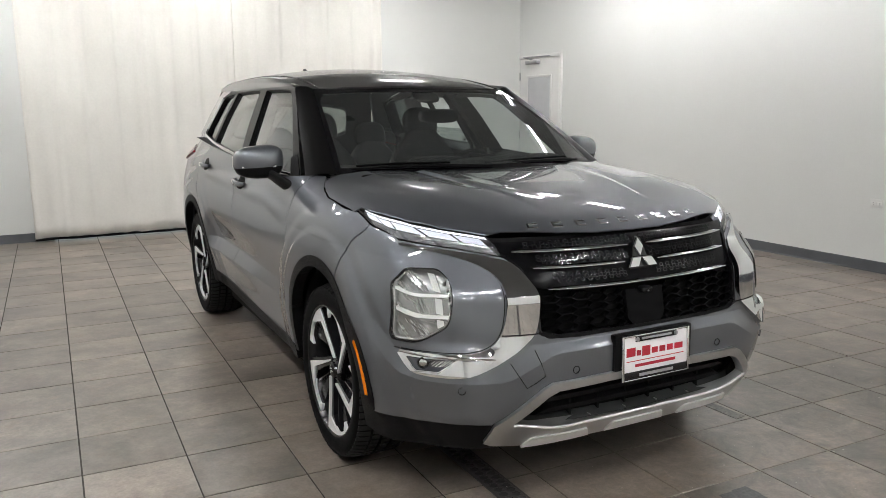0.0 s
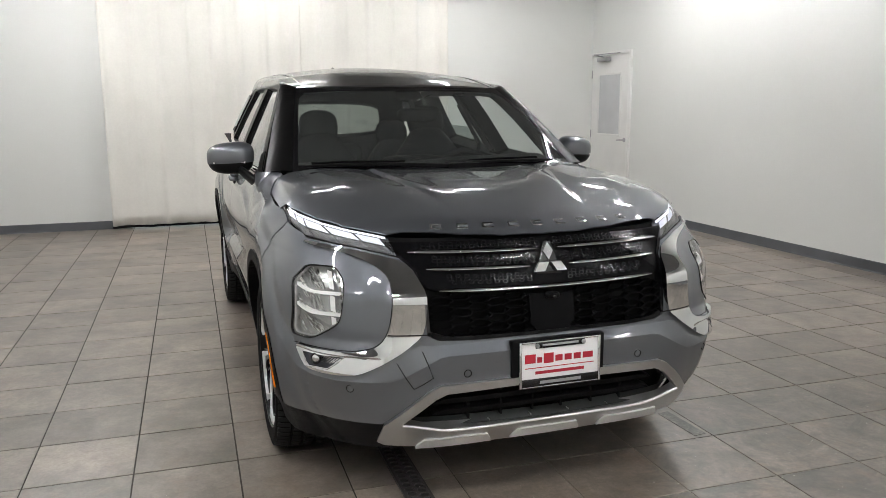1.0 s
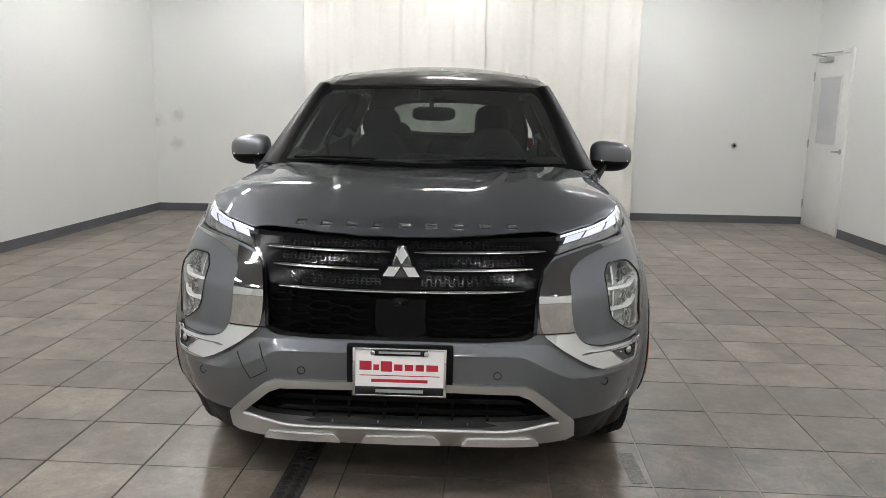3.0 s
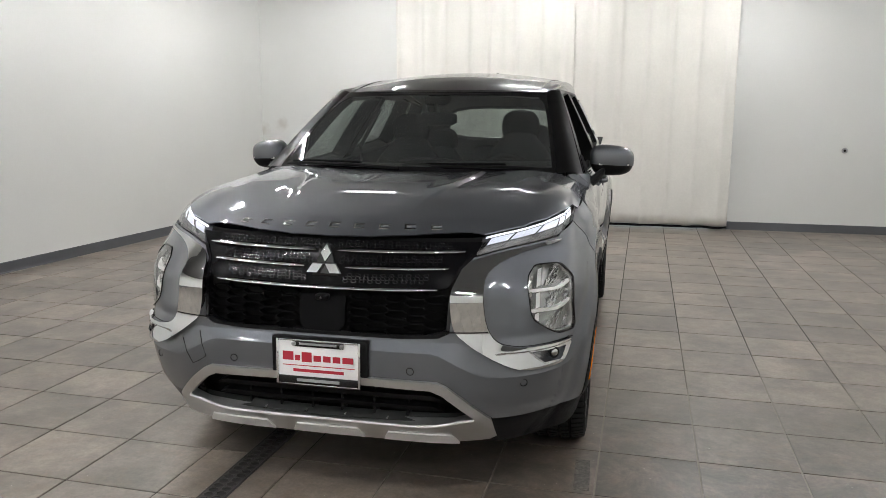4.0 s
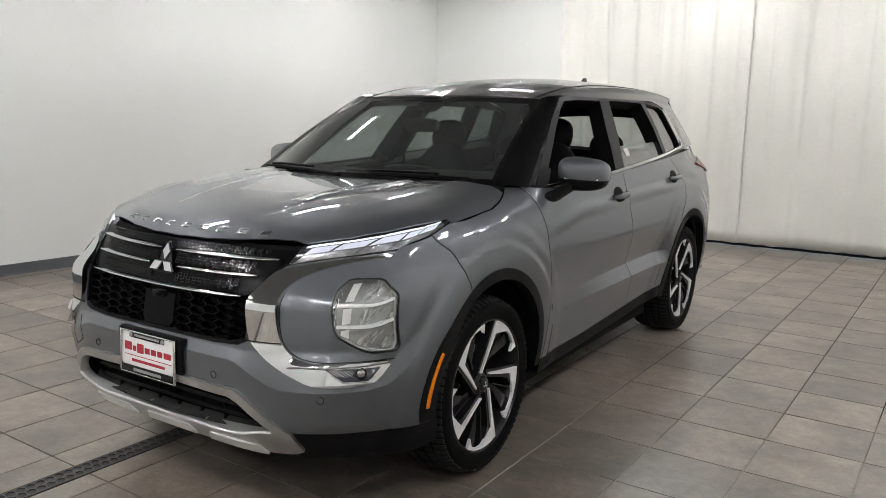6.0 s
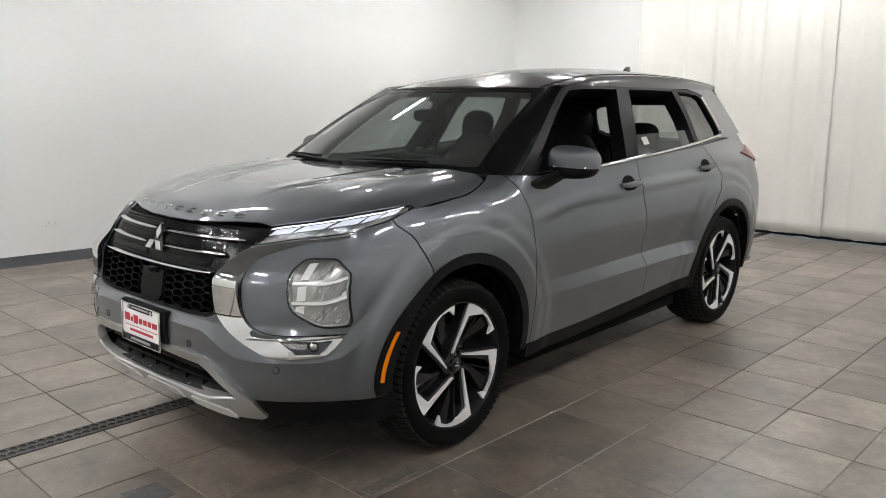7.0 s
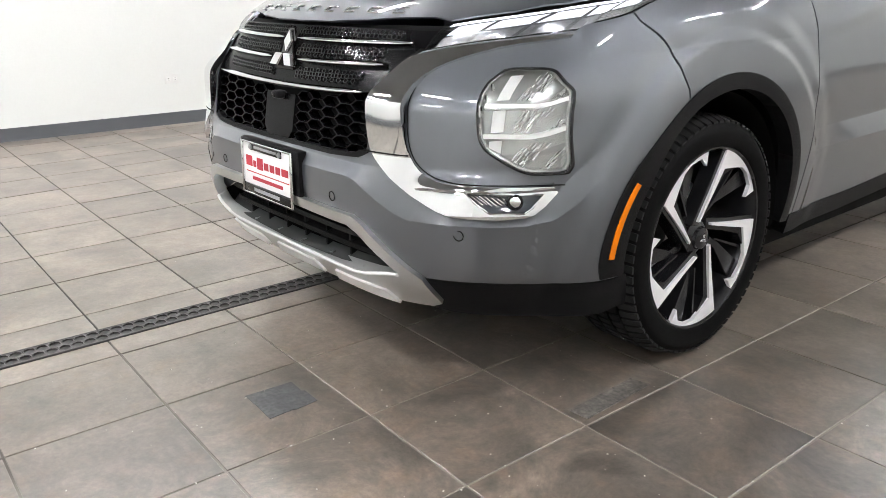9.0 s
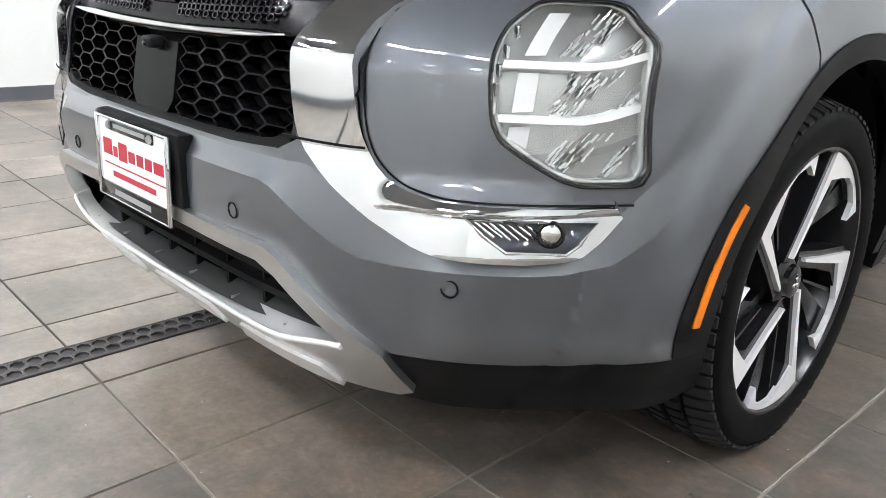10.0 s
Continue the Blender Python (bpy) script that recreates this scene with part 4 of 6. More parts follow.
def fin():
    rows = []
    for j in range(9):
        t = j / 8
        y0, y1 = 2.80 + 0.13 * t ** 0.8, 2.995 - 0.01 * t
        w = 0.026 * (1 - t) ** 0.6 + 0.004
        z = 1.672 + 0.078 * t
        rows.append([Vector((w * math.cos(a) * (0.9 if math.sin(a) > 0 else 1), (y0 + y1) / 2 + (y1 - y0) / 2 * math.sin(a), z)) for a in [2 * math.pi * k / 20 for k in range(21)]])
    b = band(rows)
    b.faces.new([v for v in b.verts if abs(v.co.z - 1.750) < 1e-4][:20])
    return b


part("antenna_fin", fin(), ROOF_BLACK, roof)

# tailgate glass, spoiler and tail lamps
clear(part("rear_window", band([[Vector((s * (0.60 - 0.05 * t), 3.56 - 0.27 * t - 0.10 * s * s, 1.215 + 0.34 * t)) for s in [-1 + k / 8 for k in range(17)]] for t in [j / 8 for j in range(9)]]), SMOKE, tailgate))
hole = rounded([(-0.49, 1.215), (0.49, 1.215), (0.47, 1.36), (0.42, 1.492), (-0.42, 1.492), (-0.47, 1.36)], 0.22, 2)
part("window_frame", panel([(-0.72, 0.80), (0.72, 0.80), (0.70, 1.25), (0.60, 1.60), (-0.60, 1.60), (-0.70, 1.25)], lambda x, z: Vector((x, 3.50 - 0.79 * (z - 1.215) - 0.28 * x * x, z)), (0.08, 0.06), 0.04, holes=[hole], ref=(0, 2, 1.2)), CABIN, tailgate, "black trim round the rear window")
b = band([[Vector((s * 0.575, 3.17 + 0.13 * t - 0.07 * s * s, 1.622 - 0.02 * t - 0.045 * s * s)) for s in [-1 + k / 8 for k in range(17)]] for t in [0, 0.5, 1]])
bmesh.ops.solidify(b, geom=b.faces[:], thickness=0.03)
part("spoiler", b, ROOF_BLACK, tailgate)
tl = [(BEND + 3.10, 1.150), (BEND + TAIL + 0.05, 1.108), (BEND + TAIL + 0.20, 1.075), (BEND + TAIL + 0.45, 1.07), (BEND + TAIL + 0.45, 1.185), (BEND + TAIL + 0.20, 1.185)]
both("tail_lamp", lambda: panel(tl, on_skin(0.012), (0.03, 0.03), 0.015), RED, car, "red tail lamp lens")

# cladding -------------------------------------------------------------
def arch_trim(cy, a0, a1):
    ring = (arch_edge(0.482, a0, a1, 36) if cy < 1 else arc(cy, 0.375, 0.482, a0, a1, 36)) + [arc(cy, 0.375, 0.436 - 0.018 * smooth(125, 150, a), a, a, 1)[0] for a in [a1 + (a0 - a1) * k / 36 for k in range(37)]]
    return panel(side(ring), lambda u, z: skin(u, z, 0.004), (0.03, 0.02), 0.05)


both("wheel_arch_trim", lambda: arch_trim(0.008, -6, 181.5), PLASTIC, car, "matt black wheel arch trim")
both("wheel_arch_trim", lambda: arch_trim(AXLE + 0.02, -8, 188), PLASTIC, car, "matt black wheel arch trim")
sill = [(0.50, 0.345), (1.0, 0.345), (1.64, 0.370), (2.25, 0.398), (2.24, 0.325), (1.64, 0.295), (0.9, 0.275), (0.50, 0.275)]
both("sill_trim", lambda: panel(side(sill), on_skin(0.004), (0.06, 0.03), 0.08), PLASTIC, car, "matt black sill trim")
chin = nose([(0.585, 0.385), (0.606, 0.368), (0.72, 0.364), (0.79, 0.354), (0.84, 0.355)]) + side([(-0.468, 0.364), (-0.43, 0.360), (-0.399, 0.358), (-0.399, 0.25), (-0.43, 0.248)]) + nose([(0.80, 0.235), (0.62, 0.25), (0.55, 0.265)])
both("chin_trim", lambda: panel(chin, on_skin(-0.002), (0.02, 0.02), 0.05), PLASTIC, car, "matt black lower bumper trim")


def liner(cy):
    rows = []
    for k in range(29):
        a = radians(-10 + 200 * k / 28)
        rows.append([Vector((x, cy + 0.424 * math.cos(a), 0.375 + 0.424 * math.sin(a))) for x in (0.875, 0.78, 0.5)])
    b = band(rows)
    b.faces.new([v for v in b.verts if abs(v.co.x - 0.5) < 1e-5])
    return b


both("wheel_well", lambda: liner(0.008), DARK, car)
both("wheel_well", lambda: liner(AXLE + 0.02), DARK, car)
pan = box(-0.80, 0.46, 0.20, 0.80, 2.25, 0.26, 0.01)
box(-0.5, -0.60, 0.23, 0.5, 0.46, 0.28, 0.01, bm=pan)
box(-0.6, 2.25, 0.24, 0.6, 3.5, 0.30, 0.01, bm=pan)
box(-0.66, -0.60, 0.255, 0.66, -0.425, 0.285, 0.01, bm=pan)
box(-0.56, -0.70, 0.28, 0.56, 0.30, 0.92, 0.02, bm=pan)
part("underbody", pan, DARK, car)

# skid plate -----------------------------------------------------------
c_half = nose([(0.0, 0.524), (0.20, 0.5245), (0.427, 0.521), (0.458, 0.507), (0.510, 0.464), (0.602, 0.368), (0.610, 0.288), (0.585, 0.276), (0.3, 0.262), (0.0, 0.255),
               (0.0, 0.340), (0.30, 0.345), (0.48, 0.356), (0.546, 0.378), (0.51, 0.415), (0.445, 0.474), (0.405, 0.492), (0.2, 0.497), (0.0, 0.497)])
skid = part("skid_plate", mirrored(panel(c_half, on_skin(0.016), (0.02, 0.012), 0.035)), SATIN, car, "satin silver skid plate")
shelf = nose([(0.0, 0.342), (0.30, 0.347), (0.48, 0.358), (0.53, 0.376), (0.44, 0.374), (0.0, 0.368)])


def shelf_at(u, z):
    p = skin(u, 0.352, 0.011)
    t = (z - 0.342) / 0.03
    return p + Vector((0, 0.055 * t, 0.022 * t))


part("skid_shelf", mirrored(panel(shelf, shelf_at, (0.03, 0.02), 0)), shader("dark_satin", (0.060, 0.064, 0.062), 0.4, 0.5), skid, "darker shelf behind the skid plate's lip")
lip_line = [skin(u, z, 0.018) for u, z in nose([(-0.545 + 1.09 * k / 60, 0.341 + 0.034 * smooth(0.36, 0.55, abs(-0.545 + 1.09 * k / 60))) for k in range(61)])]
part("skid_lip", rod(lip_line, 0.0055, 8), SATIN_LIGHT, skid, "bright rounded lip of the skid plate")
for x in (-0.42, -0.25, -0.08, 0.08, 0.25, 0.42):
    p = shelf_at(ux(x), 0.352)
    part("stud", box(p.x - 0.0022, p.y - 0.010, p.z - 0.002, p.x + 0.0022, p.y + 0.010, p.z + 0.003, 0.001), SATIN, skid)
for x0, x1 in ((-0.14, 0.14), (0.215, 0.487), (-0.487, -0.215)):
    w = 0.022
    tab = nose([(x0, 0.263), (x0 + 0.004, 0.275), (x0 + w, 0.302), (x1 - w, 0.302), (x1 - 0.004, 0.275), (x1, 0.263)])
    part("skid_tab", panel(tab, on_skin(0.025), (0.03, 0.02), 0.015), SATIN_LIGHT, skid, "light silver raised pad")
intake = nose([(0.0, 0.512), (0.43, 0.508), (0.57, 0.38), (0.5, 0.22), (0.0, 0.20)])
back_grille = part("lower_intake", mirrored(panel(intake, lambda u, z: skin(u, z, -0.09), (0.04, 0.03), 0)), DARK, car)
for z in (0.395, 0.44):
    part("intake_bar", panel(two(nose([(0.0, z - 0.006), (0.44, z - 0.006), (0.40, z + 0.012), (0.0, z + 0.012)])), on_skin(-0.04), (0.03, 0.02), 0.03), PLASTIC, back_grille)
for x in (-0.32, -0.19, -0.06, 0.06, 0.19, 0.32):
    p = skin(ux(x), 0.42, -0.05)
    part("intake_rib", box(p.x - 0.004, p.y, 0.335, p.x + 0.004, p.y + 0.05, 0.50), PLASTIC, back_grille)
for sx in (-1, 1):
    for x, z in ((0.333, 0.556), (0.700, 0.506)):
        su = nose([(sx * x, z)])[0][0]
        p = skin(su, z, 0.0)
        q = skin(su, z, 1.0) - p
        m = Matrix.Translation(p) @ q.to_track_quat("Z", "Y").to_matrix().to_4x4()
        s = part("parking_sensor", lathe([(-0.004, 0.0145), (0.0004, 0.0145), (0.0008, 0.0135), (-0.004, 0.0132), (-0.004, 0.0108), (0.0006, 0.0102), (0.0009, 0.0)], "z", 28, m=m), PAINT, bumper)
        part("sensor_ring", rod([m @ Vector((0.0128 * math.cos(c), 0.0128 * math.sin(c), 0.0010)) for c in [2 * math.pi * k / 28 for k in range(28)]], 0.0015, 6, closed=True), DARK, s, "thin dark ring")

cover = nose([(0.567, 0.600), (0.541, 0.553), (0.515, 0.512), (0.485, 0.528), (0.452, 0.549), (0.468, 0.595), (0.484, 0.640)])
part("tow_cover_gap", rod([skin(-u, z, 0.0005) for u, z in cover], 0.0016, 6), DARK, bumper, "thin dark gap round the tow cover")

# grille ---------------------------------------------------------------
g_half = nose(spread([(0.0, 0.655), (0.42, 0.662), (0.452, 0.69), (0.455, 0.79), (0.468, 0.845), (0.50, 0.905), (0.54, 0.955), (0.60, 1.0), (0.5, 0.995), (0.3, 0.995), (0.0, 0.998)]))
grille = part("grille", mirrored(panel(g_half, on_skin(-0.035), (0.03, 0.02), 0)), DARK, car, "black grille")
u_half = nose([(0.0, 0.815), (0.25, 0.822), (0.42, 0.836), (0.452, 0.845), (0.49, 0.905), (0.525, 0.945), (0.57, 0.985), (0.5, 0.985), (0.3, 0.988), (0.0, 0.99)])
part("upper_panel", mirrored(panel(u_half, on_skin(-0.008), (0.03, 0.02), 0.02)), MESH, grille, "gloss black upper grille panel")


def bar(x0, x1, za, zb, h, off):
    rows = []
    n = 24
    for k in range(n + 1):
        x = x0 + (x1 - x0) * k / n
        z = za + (zb - za) * (abs(x) / max(abs(x0), abs(x1))) ** 2
        taper = min(1.0, 8 * min(k, n - k) / n + 0.25)
        rows.append([skin(ux(x), z + dz * h * taper, off + o) for dz, o in ((-1, -0.012), (-0.7, 0.002), (0, 0.005), (0.7, 0.002), (1, -0.012))])
    return band(rows)


for x0, x1, za, zb in ((0.042, 0.506, 0.955, 0.957), (0.078, 0.452, 0.899, 0.905)):
    for s in (1, -1):
        part("grille_bar", bar(s * x0, s * x1, za, zb, 0.0055, 0.006), CHROME, grille, "chrome grille bar")
part("grille_bar", bar(-0.42, 0.42, 0.828, 0.838, 0.0065, 0.008), CHROME, grille, "chrome grille bar")


def honeycomb(cells, w, h, t, depth, off):
    """Six-sided rings: a raised net with open cells."""
    b = bmesh.new()
    for cx, cz in cells:
        rings = []
        for kk, o in ((1.0, 0.0), (1 - t, 0.0), (1 - t * 1.2, -depth)):
            pts = [(-w / 2, 0), (-w / 4, h / 2), (w / 4, h / 2), (w / 2, 0), (w / 4, -h / 2), (-w / 4, -h / 2)]
            rings.append([b.verts.new(skin(ux(cx + px * kk), cz + pz * kk, off + o)) for px, pz in pts])
        for r0, r1 in zip(rings, rings[1:]):
            for k in range(6):
                b.faces.new((r0[k], r0[(k + 1) % 6], r1[(k + 1) % 6], r1[k]))
    return b


def cells(x0, x1, z0, z1, w, h, keep):
    out = []
    dx, dz = w * 0.75, h
    i = 0
    x = x0
    while x <= x1:
        z = z0 + (h / 2 if i % 2 else 0)
        while z <= z1:
            if keep(x, z):
                out.append((x, z))
            z += dz
        x += dx
        i += 1
    return out


NET = shader("net_black", (0.012, 0.012, 0.013), 0.16, spec=0.8)
low = cells(-0.4118, 0.42, 0.688, 0.815, 0.0915, 0.0280, lambda x, z: 0.085 + 0.02 * (z < 0.70) < abs(x) and z < 0.806 + 0.03 * abs(x))
for s in (1, -1):
    part("lower_mesh", honeycomb([q for q in low if q[0] * s > 0], 0.0925, 0.0284, 0.10, 0.03, -0.006), MESH, grille, "black honeycomb mesh", flat=True)
part("radar_cover", panel(nose([(-0.062, 0.672), (-0.085, 0.70), (-0.085, 0.80), (0.085, 0.80), (0.085, 0.70), (0.062, 0.672)]), on_skin(-0.004), (0.03, 0.03), 0.02), MESH, grille, "plain black radar cover")
p = skin(0, 0.795, 0.002)
camera_pod = part("nose_camera", pebble(0, p.y, 0.795, 0.026, 0.018, 0.012, 0.6), PLASTIC, grille)
part("lens", lathe([(0, 0.006), (-0.004, 0.005), (-0.005, 0.0)], "y", 16, m=pose(0, p.y - 0.016, 0.794)), GLOSS_BLACK, camera_pod)
lip = two(nose([(0.0, 0.656), (0.30, 0.659), (0.40, 0.664), (0.449, 0.682), (0.449, 0.70), (0.40, 0.682), (0.30, 0.677), (0.0, 0.674)]))
part("grille_lip", panel(lip, on_skin(-0.003), (0.03, 0.02), 0.03), PLASTIC, grille)
trim_side = nose(spread([(0.452, 0.69), (0.455, 0.79), (0.468, 0.845), (0.50, 0.905), (0.535, 0.945), (0.515, 0.945), (0.478, 0.905), (0.447, 0.85), (0.434, 0.79), (0.430, 0.69)]))
both("grille_edge", lambda: panel(trim_side, on_skin(-0.002), (0.02, 0.02), 0.03), GLOSS_BLACK, grille)
for za, zb, x0, x1 in ((0.978, 0.974, 0.03, 0.45), (0.930, 0.933, 0.06, 0.42), (0.868, 0.876, 0.08, 0.39)):
    for s in (1, -1):
        small = []
        k = 0
        x = x0
        while x < x1:
            z = za + (zb - za) * (x / x1) ** 2
            z += 0.0052 if k % 2 else -0.0052
            small += [(s * x, z), (s * x, z - 0.0106)]
            x += 0.0155
            k += 1
        part("upper_mesh", honeycomb(small, 0.0207, 0.0107, 0.20, 0.005, 0.0), NET, grille, "fine black honeycomb net", flat=True)


def diamond(pts, cx, cz, depth):
    b = bmesh.new()
    mx, mz = sum(q[0] for q in pts) / 4, sum(q[1] for q in pts) / 4
    rings = []
    for k, o in ((1.0, 0.0), (1.0, depth * 0.7), (0.86, depth)):
        rings.append([b.verts.new(Vector((cx + mx + (q[0] - mx) * k, 0, cz + mz + (q[1] - mz) * k)) + Vector((0, skin(0, cz + mz, 0.0).y + 0.28 * (mz + (q[1] - mz)) - 0.28 * mz - o, 0))) for q in pts])
    for r0, r1 in zip(rings, rings[1:]):
        for k in range(4):
            b.faces.new((r0[k], r0[(k + 1) % 4], r1[(k + 1) % 4], r1[k]))
    b.faces.new(rings[-1])
    return sharpen(b, 0.2)


BADGE = shader("dark_chrome", (0.70, 0.71, 0.72), 0.10, 1.0)
R0 = 0.050
badge_c = 0.912
arms = []
for a in (90, 210, 330):
    d = (math.cos(radians(a)), math.sin(radians(a)))
    e1 = (math.cos(radians(a + 30)), math.sin(radians(a + 30)))
    e2 = (math.cos(radians(a - 30)), math.sin(radians(a - 30)))
    q = R0 * 2 / 2
    arms.append([(px * 1.12, pz) for px, pz in ((0, 0), (e2[0] * q * 0.80, e2[1] * q * 0.80), (d[0] * q * 1.386, d[1] * q * 1.386), (e1[0] * q * 0.80, e1[1] * q * 0.80))])
badge = part("badge_base", diamond([(-0.05, -0.045), (0.05, -0.045), (0.014, 0.065), (-0.014, 0.065)], 0, badge_c, 0.004), GLOSS_BLACK, grille)
for pts in arms:
    part("badge_lozenge", diamond(pts, 0, badge_c, 0.016), BADGE, badge, "chrome lozenge")

# row of nine plain marks on the nose of the hood
for k in range(9):
    x = -0.378 + 0.0945 * k
    y = -0.772 + 0.31 * x * x
    p, q = hood_at(x, y, 0.0), hood_at(x, y + 0.018, 0.0)
    d = (q - p).normalized()
    tilt = math.degrees(math.atan2(d.z, d.y))
    m = pose(p.x, p.y, p.z, tilt, 0, math.degrees(math.atan(0.84 * x)))
    b = box(-0.020, 0.0, -0.002, 0.020, 0.007, 0.004, 0.001)
    box(-0.020, 0.023, -0.002, 0.020, 0.030, 0.004, 0.001, bm=b)
    box(-0.020, 0.007, -0.002, -0.0125, 0.023, 0.004, 0.001, bm=b)
    b.transform(m)
    part("hood_mark", b, CHROME, hood, "chrome raised mark")

def fine(loop, n=4):
    out = []
    for i, p in enumerate(loop):
        q = loop[(i + 1) % len(loop)]
        out += [(p[0] + (q[0] - p[0]) * k / n, p[1] + (q[1] - p[1]) * k / n) for k in range(n)]
    return out


# chrome sweep round the nose corner ------------------------------------
sweep = rounded([(0.515, 0.930), (0.497, 0.912), (0.470, 0.876), (0.441, 0.838), (0.444, 0.77), (0.455, 0.71), (0.470, 0.686), (0.495, 0.668), (0.55, 0.633), (0.619, 0.587), (0.662, 0.564), (0.70, 0.556), (0.790, 0.553), (0.812, 0.565), (0.838, 0.628),
              (0.80, 0.632), (0.70, 0.634), (0.672, 0.636), (0.630, 0.645), (0.602, 0.665), (0.580, 0.70), (0.566, 0.75), (0.556, 0.83), (0.566, 0.88), (0.60, 0.912), (0.64, 0.933), (0.70, 0.956), (0.785, 0.972), (0.785, 0.982), (0.72, 0.971), (0.65, 0.959), (0.58, 0.946)], 0.25, 1)
sweep = nose(spread(sweep))
FOG = nose([(0.716, 0.6155), (0.734, 0.594), (0.754, 0.571), (0.796, 0.567), (0.806, 0.580), (0.818, 0.609), (0.77, 0.613)])


def sweep_at(u, z):
    """The chrome leans outward along its lower arm."""
    upright = max(0.0, FRONT(0.69) - FRONT(z)) * 0.8 * smooth(0.90, 0.82, z) if z > 0.69 else 0.0
    across = abs(skin(u, z, 0.0, 0.0).x)
    hollow = 0.010 * smooth(0.605, 0.66, across) * smooth(0.6245, 0.617, z) * min(1.0, max(0.0, (z - 0.562) / 0.055))      # round the fog lamp
    return skin(u, z, 0.012 + upright - hollow + 0.020 * min(1.0, max(0.0, (0.692 - z) / 0.147)), 0.0)


sweep_l, sweep_r = both("chrome_sweep", lambda: panel(sweep, sweep_at, (0.009, 0.006), 0.02, holes=[FOG], cuts=[[(ux(0.44), 0.692), (ux(0.615), 0.692)], [(ux(0.66), 0.624), (ux(0.86), 0.624)], [(ux(0.66), 0.616), (ux(0.86), 0.616)]]), CHROME, car, "chrome band beside the grille and under the lamp")
for holder, turn in ((sweep_l, lambda q: q), (sweep_r, flip)):
    dish = part("fog_housing", turn(panel(FOG, lambda u, z: skin(u, z, -0.002, 0.0), (0.02, 0.02), 0)), BOWL, holder, "silver fog lamp housing")
    rib = bmesh.new()
    for k in range(7):
        x = 0.725 + 0.007 * k
        z0, z1 = 0.609, 0.583 + 0.004 * (k < 2)
        rod([skin(ux(x * 1.014), z0, 0.004), skin(ux((x + 0.020) * 1.014), z1, 0.004)], 0.0022, 6, bm=rib)
    part("housing_rib", turn(rib), REFLECTOR, dish)
    fu = nose([(0.787, 0.594)])[0][0]
    p, q = skin(fu, 0.594, 0.004), skin(fu, 0.594, 1.0)
    m = Matrix.Translation(p) @ (q - p).to_track_quat("Z", "Y").to_matrix().to_4x4()
    lens = part("fog_lens", turn(pebble(0, 0, 0.006, 0.0165, 0.0165, 0.008, 1.0, m=m)), REFLECTOR, dish)
    part("lens_ring", turn(rod([m @ Vector((0.0178 * math.cos(c), 0.0178 * math.sin(c), 0.009)) for c in [2 * math.pi * k / 28 for k in range(28)]], 0.003, 6, closed=True)), GLOSS_BLACK, lens)
    seam = [skin(ux(0.453 + 0.145 * k / 8), 0.697, 0.0125) for k in range(9)]
    part("sweep_seam", turn(rod(seam, 0.0022, 6)), DARK, holder)
    gap = spread([(0.785, 0.972), (0.70, 0.956), (0.64, 0.933), (0.60, 0.912), (0.566, 0.88), (0.556, 0.83), (0.566, 0.75), (0.580, 0.70), (0.602, 0.665), (0.630, 0.645), (0.672, 0.636), (0.70, 0.634), (0.80, 0.632), (0.838, 0.628)])
    for _ in range(2):
        gap = gap[:1] + [(p[0] + (q[0] - p[0]) * w, p[1] + (q[1] - p[1]) * w) for p, q in zip(gap, gap[1:]) for w in (0.25, 0.75)] + gap[-1:]
    part("pod_gap", turn(rod([skin(nose([q])[0][0], q[1], 0.003) for q in gap], 0.0016, 6)), DARK, holder, "dark gap beside the chrome")
    edge_line = [sweep_at(u, z) for u, z in FOG]
    part("fog_rim", turn(rod(edge_line, 0.0028, 6, closed=True)), CHROME, dish)

# headlamp units below the daytime lamps ---------------------------------
def ring(loop, k0, k1, o0, o1):
    """A frame between an outline grown by k0 and by k1."""
    cx, cz = sum(p[0] for p in loop) / len(loop), sum(p[1] for p in loop) / len(loop)
    rows = []
    for k, o in ((k0, o0 - 0.012), (k0, o0), ((k0 + k1) / 2, max(o0, o1) + 0.002), (k1, o1), (k1, o1 - 0.05)):
        rows.append([skin(nose([(cx + (p[0] - cx) * k, cz + (p[1] - cz) * k)])[0][0], cz + (p[1] - cz) * k, o) for p in loop + loop[:1]])
    return band(rows)


